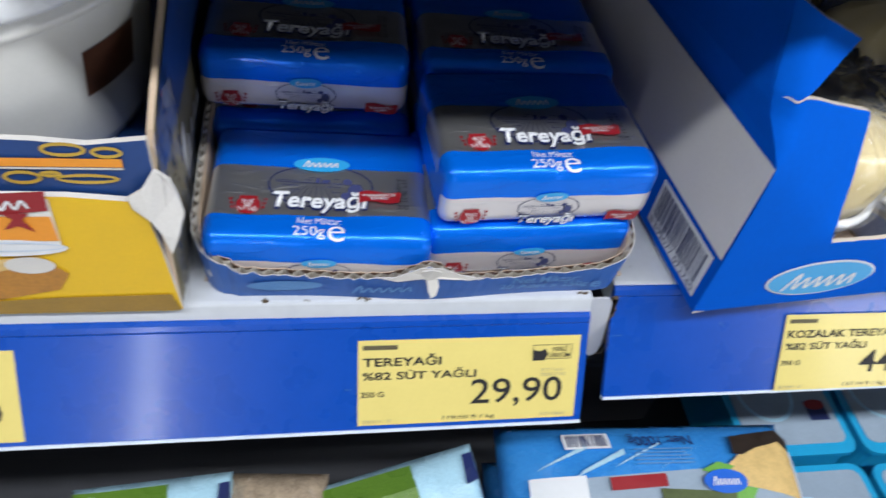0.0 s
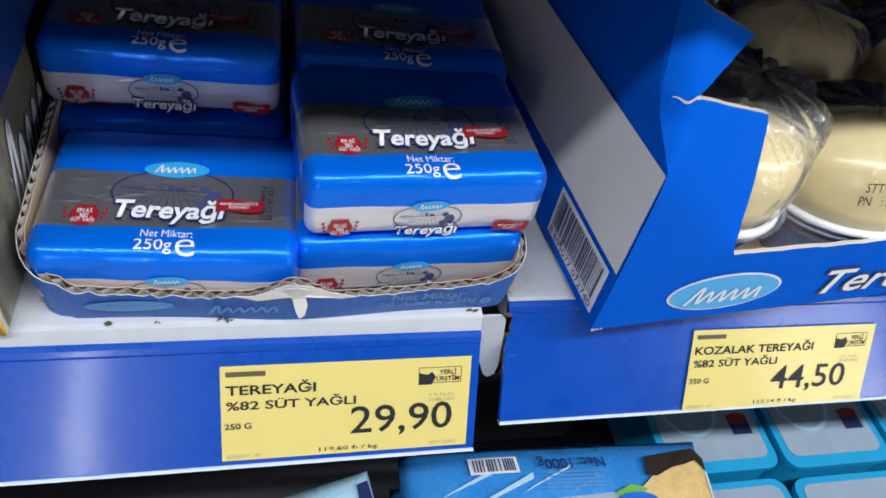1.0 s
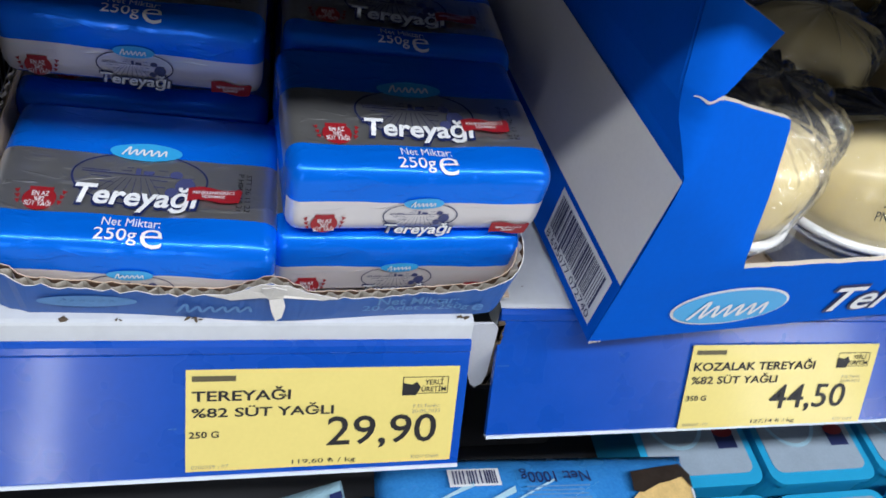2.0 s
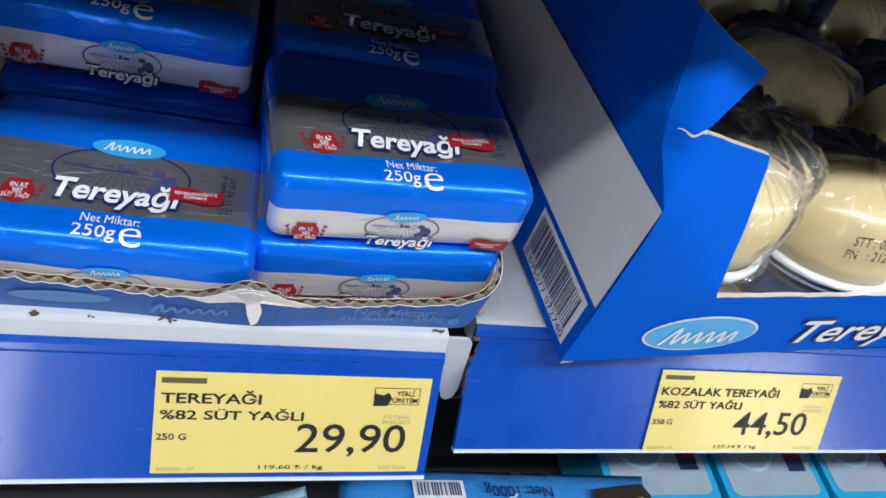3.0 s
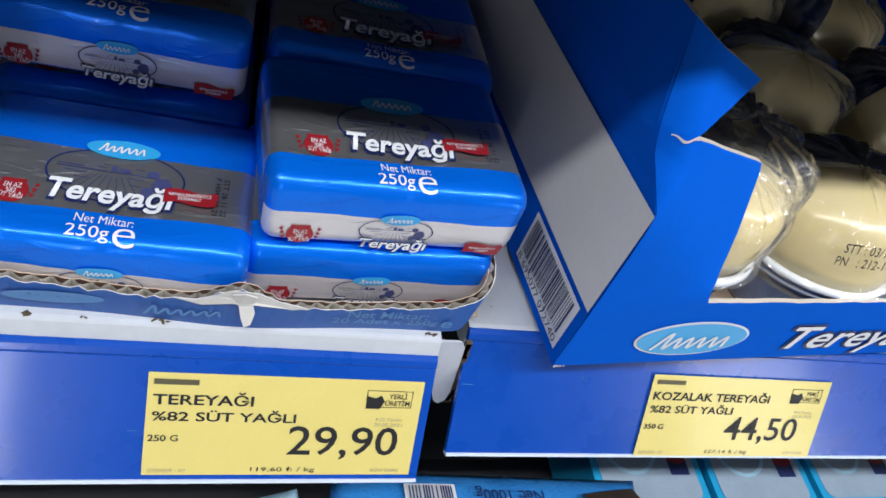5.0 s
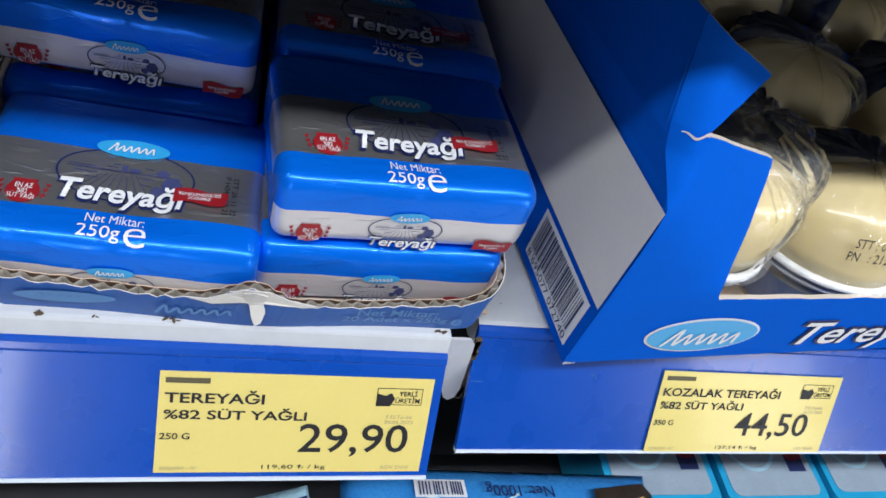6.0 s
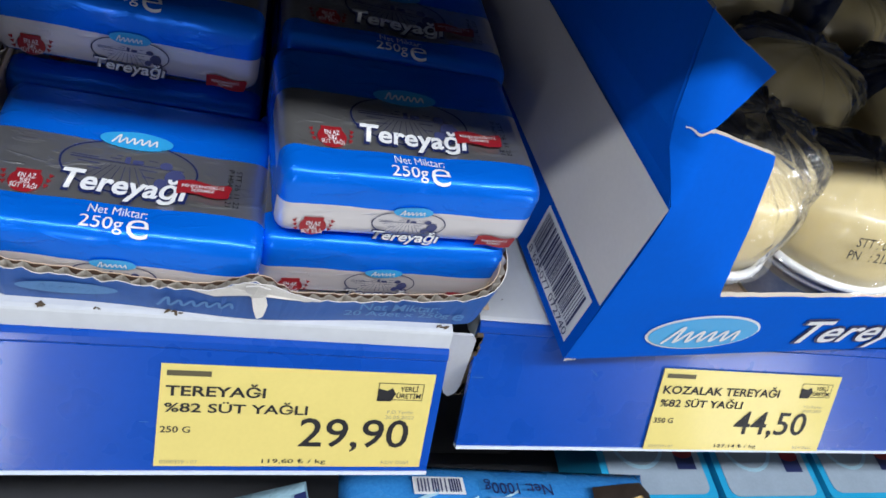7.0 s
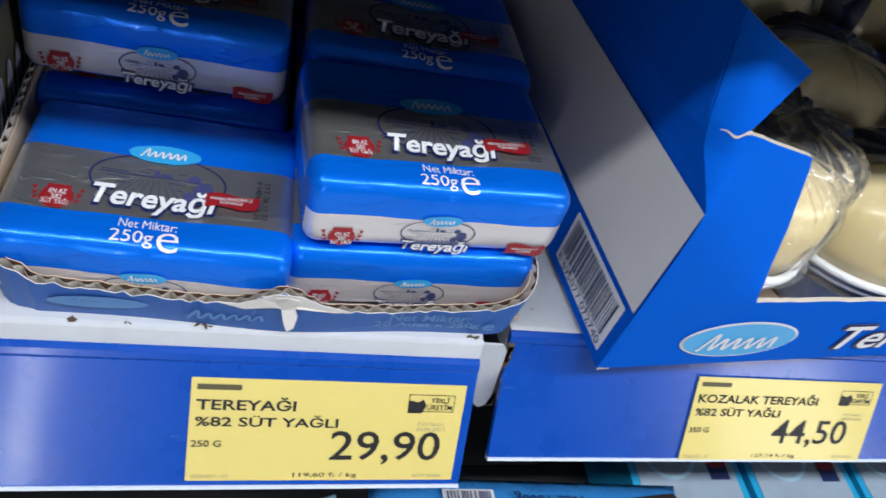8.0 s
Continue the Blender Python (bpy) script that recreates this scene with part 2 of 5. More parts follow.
def solid(name, bm, material, label="", category="", kind="structure"):
    return tagged(new(name, mesh_of(name, bm, material)), label, category, kind=kind)


def block(lo, hi, bevel=0.0, seg=2, bm=None):
    bm = bm or bmesh.new()
    made = bmesh.ops.create_cube(bm, size=1)["verts"]
    lo, hi = Vector(lo), Vector(hi)
    for v in made:
        v.co = Vector([(a + b) / 2 + c * (b - a) for a, b, c in zip(lo, hi, v.co)])
    if bevel:
        bmesh.ops.bevel(bm, geom=bm.edges[:], offset=bevel, segments=seg, profile=0.6, affect="EDGES")
    return bm


def profile_x(points, x0, x1, bm=None):
    """A closed outline of (y, z) drawn out along x."""
    bm = bm or bmesh.new()
    a = [bm.verts.new((x0, y, z)) for y, z in points]
    b = [bm.verts.new((x1, y, z)) for y, z in points]
    k = len(points)
    for i in range(k):
        bm.faces.new((a[i], a[(i + 1) % k], b[(i + 1) % k], b[i]))
    bm.faces.new(a[::-1]), bm.faces.new(b)
    return bm


def board(outline, back, cut=None):
    """A board: an outline of 3D points, given depth by the vector back. Material 0 on its faces, 1 on its cut edges."""
    bm = bmesh.new()
    a = [bm.verts.new(p) for p in outline]
    b = [bm.verts.new(Vector(p) + Vector(back)) for p in outline]
    k = len(a)
    bm.faces.new(a), bm.faces.new(b[::-1])
    for i in range(k):
        bm.faces.new((a[i], b[i], b[(i + 1) % k], a[(i + 1) % k])).material_index = 1 if cut is None or i in cut else 0
    return bm


def lathe(profile, seg=48, cap=True):
    """A turned body from (radius, height) pairs."""
    bm = bmesh.new()
    rings = [[bm.verts.new((r * math.cos(6.2832 * i / seg), r * math.sin(6.2832 * i / seg), h)) for i in range(seg)] for r, h in profile]
    for a, b in zip(rings, rings[1:]):
        for i in range(seg):
            bm.faces.new((a[i], a[(i + 1) % seg], b[(i + 1) % seg], b[i])).smooth = True
    if cap:
        bm.faces.new(rings[0][::-1]), bm.faces.new(rings[-1])
    return bm


def disc(w, h, seg=40, inner=0.0, x=0.0, y=0.0, bm=None):
    """A flat ellipse of that width and height, or a ring."""
    bm = bm or bmesh.new()
    ring = [bm.verts.new((x + w / 2 * math.cos(6.2832 * i / seg), y + h / 2 * math.sin(6.2832 * i / seg), 0)) for i in range(seg)]
    if not inner:
        bm.faces.new(ring)
        return bm
    fw, fh = w / 2 - inner, h / 2 - inner
    core = [bm.verts.new((x + fw * math.cos(6.2832 * i / seg), y + fh * math.sin(6.2832 * i / seg), 0)) for i in range(seg)]
    for i in range(seg):
        bm.faces.new((ring[i], ring[(i + 1) % seg], core[(i + 1) % seg], core[i]))
    return bm


def flat(points, bm=None):
    bm = bm or bmesh.new()
    bm.faces.new([bm.verts.new((*p, 0)) for p in points])
    return bm


def bar(x0, y0, x1, y1, bm=None):
    return flat([(x0, y0), (x1, y0), (x1, y1), (x0, y1)], bm)


def words(text, w, h, bold=0.0, shear=0.0, lines=1.0):
    """Flat lettering as mesh data, fitted to a box of w by h about its middle."""
    cu = bpy.data.curves.new("lettering", "FONT")
    cu.body, cu.offset, cu.shear, cu.resolution_u, cu.align_x, cu.space_line = text, bold, shear, 3, "CENTER", lines
    ob = bpy.data.objects.new("lettering", cu)
    scene.collection.objects.link(ob)
    me = bpy.data.meshes.new_from_object(ob.evaluated_get(bpy.context.evaluated_depsgraph_get()))
    bpy.data.objects.remove(ob)
    co = np.array([v.co for v in me.vertices])
    lo, hi = co.min(0), co.max(0)
    for v in me.vertices:
        v.co = ((v.co.x - (lo[0] + hi[0]) / 2) * w / (hi[0] - lo[0]), (v.co.y - (lo[1] + hi[1]) / 2) * h / (hi[1] - lo[1]), 0)
    me.materials.clear()
    return me


def ink(name, data, material, parent, x, y, lift, base=None, label="", turn=0.0):
    """Print at (x, y) of a face whose plane is given by base."""
    m = (base or Matrix()) @ pose(x, y, lift, 0, 0, turn)
    return part(name, data, material, parent, label, m)


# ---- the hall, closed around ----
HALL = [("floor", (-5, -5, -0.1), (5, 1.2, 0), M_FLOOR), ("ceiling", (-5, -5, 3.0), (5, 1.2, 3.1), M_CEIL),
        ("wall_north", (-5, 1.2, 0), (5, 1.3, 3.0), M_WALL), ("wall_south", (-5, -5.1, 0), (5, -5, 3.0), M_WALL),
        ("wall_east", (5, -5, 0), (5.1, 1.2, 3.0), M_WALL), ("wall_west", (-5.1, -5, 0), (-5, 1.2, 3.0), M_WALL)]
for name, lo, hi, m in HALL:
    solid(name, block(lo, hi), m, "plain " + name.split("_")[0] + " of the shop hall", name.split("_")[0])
for x, y, z, length, width, watts, along in LAMPS:
    lamp = thing("ceiling_light", (x, y, z), "white fluorescent batten under the shop ceiling", "lamp", "ceiling lights", turn=(0, 0, 90 if along else 0))
    part("housing", block((-length / 2, -width / 2 - 0.02, 0.01), (length / 2, width / 2 + 0.02, 0.07), 0.008), M_BUCKET, lamp)

# unseen backing boxes for the added strips
for x, width, watts in OPPOSITE:
    far = thing("fill_strip_box", (x, -3.63, 0), "unseen dark box holding an added fill strip across the aisle", "cabinet", "cabinets across the aisle")
    part("backing_box", block((-0.6, -0.6, 0), (0.6, -0.02, 2.1), 0.01), M_DARK, far)
    part("light_housing", block((-width / 2 - 0.02, -0.02, 0.55), (width / 2 + 0.02, 0.02, 2.05), 0.004), M_BUCKET, far)

# ---- the cabinet and its shelves ----
back = P(0, 4.3, 0).y
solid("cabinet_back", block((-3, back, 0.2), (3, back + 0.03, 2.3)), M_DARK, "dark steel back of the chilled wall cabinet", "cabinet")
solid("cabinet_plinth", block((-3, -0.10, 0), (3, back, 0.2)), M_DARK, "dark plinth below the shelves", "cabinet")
K = Vector((0, 0.5173, 0.8558))  # up along the tilted rail


def price_rail(shelf, x0, x1, y_top, z_top, length):
    """A tilted price rail: bead above, groove, flat face and a clear lip below; coordinates in metres round the shelf's Empty."""
    def at(down, out=0.0):
        return (y_top - 0.5173 * down - 0.8558 * out, z_top - 0.8558 * down + 0.5173 * out)
    s = S
    face = [at(0.03 * s), at(0.035 * s, 0.006 * s), at(length * s, 0.006 * s), at(length * s, -0.02 * s), at(0.03 * s, -0.02 * s)]
    rail = part("price_rail", profile_x(face, x0, x1), M_RAIL, shelf, "glossy blue plastic price rail")
    bead = [at(-0.02 * s, 0.0), at(-0.014 * s, 0.006 * s), at(0.0, 0.011 * s), at(0.024 * s, 0.011 * s), at(0.03 * s, 0.006 * s), at(0.03 * s, -0.02 * s), at(-0.02 * s, -0.02 * s)]
    part("top_bead", profile_x(bead, x0, x1), M_RAIL, rail)
    lip = [at(length * s, 0.012 * s), at((length + 0.013) * s, 0.015 * s), at((length + 0.016) * s, -0.02 * s), at(length * s, -0.02 * s)]
    part("bottom_lip", profile_x(lip, x0, x1), M_RAIL_LIP, rail, "pale translucent lip")
    # short scuffs in the plastic
    for i in range(7):
        sx = x0 + (x1 - x0) * random.random()
        d, w = random.uniform(0.06, 0.4) * s, random.uniform(0.01, 0.06) * s
        (ya, za), (yb, zb) = at(d, 0.0085 * s), at(d + random.uniform(-0.01, 0.03) * s, 0.0085 * s)
        bm = bmesh.new()
        bm.faces.new([bm.verts.new(v) for v in ((sx, ya, za), (sx + w, yb, zb), (sx + w, yb + 0.0001, zb + 0.00015), (sx, ya + 0.0001, za + 0.00015))])
        part("scuff", bm, M_TRAYPRINT, rail)
    return rail


def shelf(x0, x1, front, top, label, rail_drop, lip=0.022, out=-0.012, coat=None):
    """A steel shelf with a folded front lip and its price rail. front and top in plan units."""
    base = P(0, front, top)
    ob = thing("shelf", base, label, "shelf", "cabinet shelves")
    depth = (4.25 - front) * S
    # the rail's plane runs on upwards as the sloping front of the deck
    deck = profile_x([(out * S, -(lip + 0.08) * S), ((out + 0.012) * S, -(lip - 0.008) * S), (0.0, -0.012 * S), (0.006 * S, -0.004 * S), (0.02 * S, 0), (depth, 0), (depth, -0.14 * S), (0.05 * S, -0.14 * S)], x0 * S, x1 * S)
    part("deck", deck, coat or M_SHELF, ob, "enamelled steel deck")
    price_rail(ob, x0 * S, x1 * S, out * S, -lip * S, rail_drop)
    return ob


shelf(-6, 1.035, 0.075, 0.170, "white steel shelf with blue price rail under butter packs", 0.516, 0.086, -0.0338)
shelf(1.185, 8, 0.190, 0.120, "white steel shelf with blue price rail under the display carton", 0.547)
# out of view; its deck is darkened so it throws little light down
shelf(-6, 8, 0.06, 2.75, "unseen steel shelf above, darkened against bounce light, with blue price rail", 0.52, coat=M_DULL)
# this deck is near black to stand for the shade behind the bags
shelf(-6, 8, -0.95, -2.70, "steel shelf below, deck coloured near black for shade, holding cheese bags", 0.52, coat=M_DARK)


# ---- butter packs in their tray ----
R = 0.055 * S  # rounding of the upper front edge
ARC = R * math.pi / 2


def dent(x, s):
    """Soft dents of the butter under the foil."""
    return (0.0013 * noise.noise(Vector((x * 32, s * 45, 1.7))) + 0.00035 * noise.noise(Vector((x * 120, s * 160, 4.1)))) * min(1.0, max(0.0, (0.5 * PW - abs(x)) / 0.008))


def on_pack(x, s, lift):
    """A place on the wrapper: s runs over the top (positive, backwards) and round the front edge down the front (negative)."""
    lift += dent(x, s)
    if s >= 0:
        return Vector((x, R + s, PH + lift))
    if s > -ARC:
        a = -s / R
        return Vector((x, R - (R + lift) * math.sin(a), PH - R + (R + lift) * math.cos(a)))
    return Vector((x, -lift, PH - R + ARC + s))


def wrap(data, x, s, lift=0.0005, turn=0.0):
    """Bends flat print round the pack, its middle at (x, s)."""
    if not isinstance(data, bpy.types.Mesh):
        bm = data
        data = bpy.data.meshes.new("print")
        bm.to_mesh(data)
        bm.free()
    c, n = math.cos(turn), math.sin(turn)
    for v in data.vertices:
        a, b = v.co.x * c - v.co.y * n, v.co.x * n + v.co.y * c
        v.co = on_pack(x + a, s + b, lift)
    return data


def rounded_outline(r_front):
    pts = []
    def corner(cy, cz, r, a0):
        for i in range(6):
            a = math.radians(a0 + 18 * i)
            pts.append((cy + r * math.cos(a), cz + r * math.sin(a)))
    q = 0.045 * S
    corner(PD - q, PH - q, q, 0)
    for i in range(1, 12):
        pts.append((PD - q - (PD - q - r_front) * i / 12, PH))
    corner(r_front, PH - r_front, r_front, 90)
    for i in range(1, 5):
        pts.append((0.0, PH - r_front + (0.072 * S - PH + r_front) * i / 5))
    k = 0.072 * S
    corner(k, k, k, 180)
    corner(PD - q, q, q, 270)
    return pts


def pack_body():
    bm = bmesh.new()
    out, e = rounded_outline(R), 0.05 * S
    xs = [(-PW / 2 + e * (1 - math.cos(math.radians(a))), e * (1 - math.sin(math.radians(a)))) for a in (0, 18, 36, 54, 72, 90)]
    xs = xs + [(-PW / 2 + e + (PW - 2 * e) * i / 26, 0) for i in range(1, 26)] + [(-x, k) for x, k in xs[::-1]]
    cy, cz = PD / 2, PH / 2
    rings = []
    for x, k in xs:
        fy, fz = (cy - k) / cy, (cz - k) / cz
        ring = []
        for y, z in out:
            v = Vector((x, cy + (y - cy) * fy, cz + (z - cz) * fz))
            if z > PH - 1e-6 and y >= R - 1e-6:
                v.z += dent(x, y - R)
            elif y < R and z > PH - R - 1e-6:
                g = math.atan2(R - y, z - PH + R)
                v += Vector((0, -math.sin(g), math.cos(g))) * dent(x, -g * R)
            elif y < 1e-6:
                v.y -= dent(x, z - (PH - R) - ARC)
            ring.append(bm.verts.new(v))
        rings.append(ring)
    for a, b in zip(rings, rings[1:]):
        for i in range(len(out)):
            bm.faces.new((a[i], a[(i + 1) % len(out)], b[(i + 1) % len(out)], b[i])).smooth = True
    bm.faces.new(rings[0][::-1]), bm.faces.new(rings[-1])
    return bm


def badge_shape(w, h):
    """A churn-shaped badge between two ears of grain."""
    bm = disc(w * 0.72, h, 24)
    bar(-w * 0.26, h * 0.36, w * 0.26, h * 0.5, bm)
    for side in (-1, 1):
        for i in range(3):
            x, y = side * w * (0.42 + 0.03 * i), h * (-0.25 + 0.22 * i)
            flat([(x, y), (x + side * w * 0.09, y + h * 0.14), (x - side * w * 0.03, y + h * 0.2)], bm)
    return bm


def flag_shape(w, h):
    top = [(w * (i / 10 - 0.5), h * (0.42 + 0.10 * math.sin(i * 0.63))) for i in range(11)]
    low = [(w * (i / 10 - 0.5), h * (-0.42 + 0.10 * math.sin(i * 0.63))) for i in range(11)]
    return flat(low + [(w * 0.56, h * 0.3)] + top[::-1])


def landscape(w, h):
    """The line drawing inside the oval: furrows, a skyline and dark clumps of trees."""
    bm = bmesh.new()
    for i in range(8):
        a = -0.40 + 0.085 * i
        flat([(w * a * 0.9, -h * 0.36), (w * (a * 0.9 + 0.007), -h * 0.36), (w * (a * 0.4 - 0.012), h * 0.0), (w * (a * 0.4 - 0.016), h * 0.0)], bm)
    for x, y, k in ((-0.38, -0.02, 0.16), (-0.30, -0.12, 0.10), (0.08, -0.03, 0.12), (0.10, -0.16, 0.09), (-0.44, 0.10, 0.20), (-0.16, 0.13, 0.08), (0.12, 0.17, 0.07), (-0.12, 0.20, 0.05)):
        bar(w * x, h * y, w * (x + k), h * (y + 0.014), bm)
    bar(-w * 0.44, h * 0.05, w * 0.40, h * 0.068, bm)
    bar(-w * 0.05, h * 0.075, -w * 0.01, h * 0.2, bm)
    bar(w * 0.01, h * 0.075, w * 0.09, h * 0.15, bm)
    disc(w * 0.1, h * 0.16, 10, x=w * 0.26, y=h * 0.12, bm=bm)
    disc(w * 0.16, h * 0.34, 12, x=w * 0.34, y=-h * 0.10, bm=bm)
    disc(w * 0.10, h * 0.20, 10, x=w * 0.24, y=-h * 0.24, bm=bm)
    return bm


def brand_marks(w, h):
    """One slanted white wavy line, taller at its start, in the place of the lettering."""
    bm, n, line, rows = bmesh.new(), 96, [], []
    for k in range(n + 1):
        f = k / n
        crest = 0.17 + 0.16 * max(0.0, 1 - f / 0.2)
        y = (crest * math.sin(f * 6 * 6.2832 - 1.57) - 0.06 + 0.12 * max(0.0, 1 - f / 0.2)) * h
        line.append(Vector(((f - 0.5) * 0.72 * w + 0.25 * y, y, 0)))
    for k, p in enumerate(line):
        d = (line[min(k + 1, n)] - line[max(k - 1, 0)]).normalized() * 0.015 * w
        rows.append((bm.verts.new((p.x - d.y, p.y + d.x, 0)), bm.verts.new((p.x + d.y, p.y - d.x, 0))))
    for a, b in zip(rows, rows[1:]):
        bm.faces.new((a[0], a[1], b[1], b[0]))
    return bm


def butter_pack():
    ob = thing("butter_pack", (0, 0, 0), "blue foil-wrapped butter brick with silver bands and white lettering", "butter pack", "butter packs in the tray")
    part("wrapper", pack_body(), M_FOIL, ob, "creased blue and silver foil wrapper")
    u = S
    def put(name, data, m, x, s, lift, turn=0.0):
        data = wrap(data, x * u, s * u, lift, turn)
        tagged(part(name, data, m, ob), kind="stuff" if "field" in name else "")
    f = lambda z: (-ARC - (PH - R - z * u)) / u  # height on the front to s
    # top
    put("oval_drawing", disc(0.43 * u, 0.25 * u, 48, 0.006 * u), M_NAVY_INK, 0, 0.25, 0.0004)
    put("field_drawing", landscape(0.42 * u, 0.23 * u), M_DRAW_INK, 0, 0.25, 0.0004)
    put("brand_oval", disc(0.235 * u, 0.092 * u), M_SKY_INK, 0, 0.378, 0.0007)
    put("brand_mark", brand_marks(0.20 * u, 0.085 * u), M_WHITE_INK, 0, 0.378, 0.0010)
    put("title_outline", words("Tereyağı", 0.396 * u, 0.138 * u, 0.05, 0.16), M_NAVY_INK, 0.0, 0.146, 0.0009)
    put("title", words("Tereyağı", 0.380 * u, 0.124 * u, 0.026, 0.16), M_WHITE_INK, 0.0, 0.148, 0.0015)
    put("net_print", words("Net Miktar:", 0.172 * u, 0.038 * u, 0.0), M_WHITE_INK, 0.0, 0.045, 0.0005)
    put("weight_print", words("250g", 0.125 * u, 0.055 * u, 0.004), M_WHITE_INK, -0.04, -0.014, 0.0005)
    put("estimate_mark", words("e", 0.066 * u, 0.066 * u, -0.006), M_WHITE_INK, 0.066, -0.016, 0.0006)
    put("fat_badge", badge_shape(0.135 * u, 0.10 * u), M_RED_INK, -0.285, 0.13, 0.0005)
    put("fat_print", words("EN AZ\n%82\nSÜT YAĞI", 0.075 * u, 0.065 * u, 0.01, 0, 0.8), M_WHITE_INK, -0.285, 0.127, 0.0009)
    put("red_flag", flag_shape(0.165 * u, 0.078 * u), M_RED_INK, 0.238, 0.18, 0.0016)
    put("flag_print", words("RENKLENDİRİCİ\nİÇERMEZ", 0.135 * u, 0.042 * u, 0.012), M_WHITE_INK, 0.238, 0.18, 0.0020)
    put("date_stamp", words("STT 26 11 22\nP H04   15 21", 0.19 * u, 0.045 * u, -0.004), M_BLACK_INK, 0.335, 0.21, 0.0005, math.radians(-90))
    # front
    put("front_drawing", disc(0.265 * u, 0.13 * u, 40, 0.004 * u), M_NAVY_INK, 0, f(0.105), 0.0004)
    put("front_field", landscape(0.25 * u, 0.12 * u), M_DRAW_INK, 0, f(0.105), 0.0004)
    put("front_oval", disc(0.14 * u, 0.052 * u), M_SKY_INK, 0, f(0.168), 0.0006)
    put("front_mark", brand_marks(0.12 * u, 0.046 * u), M_WHITE_INK, 0, f(0.168), 0.0009)
    put("front_title_outline", words("Tereyağı", 0.252 * u, 0.072 * u, 0.05, 0.16), M_NAVY_INK, 0, f(0.044), 0.0008)
    put("front_title", words("Tereyağı", 0.242 * u, 0.063 * u, 0.022, 0.16), M_WHITE_INK, 0, f(0.045), 0.0011)
    put("front_badge", badge_shape(0.125 * u, 0.08 * u), M_RED_INK, -0.325, f(0.068), 0.0005)
    put("front_fat_print", words("EN AZ\n%82\nSÜT YAĞI", 0.07 * u, 0.055 * u, 0.01, 0, 0.8), M_WHITE_INK, -0.325, f(0.064), 0.0008)
    put("front_flag", flag_shape(0.14 * u, 0.062 * u), M_RED_INK, 0.335, f(0.050), 0.0006)
    put("front_flag_print", words("RENKLENDİRİCİ\nİÇERMEZ", 0.10 * u, 0.03 * u, 0.012), M_WHITE_INK, 0.335, f(0.050), 0.0009)
    return ob


first = butter_pack()
# x of the front's middle, its depth, its height and its turn
PACKS = [(0.762, 0.220, 0.486, 3.0), (0.728, 0.200, 0.182, 2.2), (-0.165, 0.124, 0.203, -2.2)]
for row in range(1, 5):
    for col, x in enumerate((-0.165, 0.755)):
        for up in (0, 1):
            if row == 1 and col == 0:
                continue
            z = 0.190 + 0.301 * up
            PACKS.append((x + random.uniform(-0.008, 0.008), 0.225 + 0.70 * row, z, random.uniform(-1.2, 1.2)))
# two packs close behind the front one
PACKS += [(-0.19, 0.828, 0.192, -1.5), (-0.215, 0.905, 0.512, -1.8)]
for i, (x, y, z, turn) in enumerate(PACKS):
    m = pose(*P(x, y, z), 0, 0, turn)
    if i == 0:
        first.matrix_basis = m
    else:
        pack = copy_thing(first, m)
        if i in (1, len(PACKS) - 2):  # on these the weight lies further back, under the pack above
            for child in list(pack.children):
                if child.name.split(".")[0] in ("weight_print", "estimate_mark", "net_print"):
                    bpy.data.objects.remove(child)


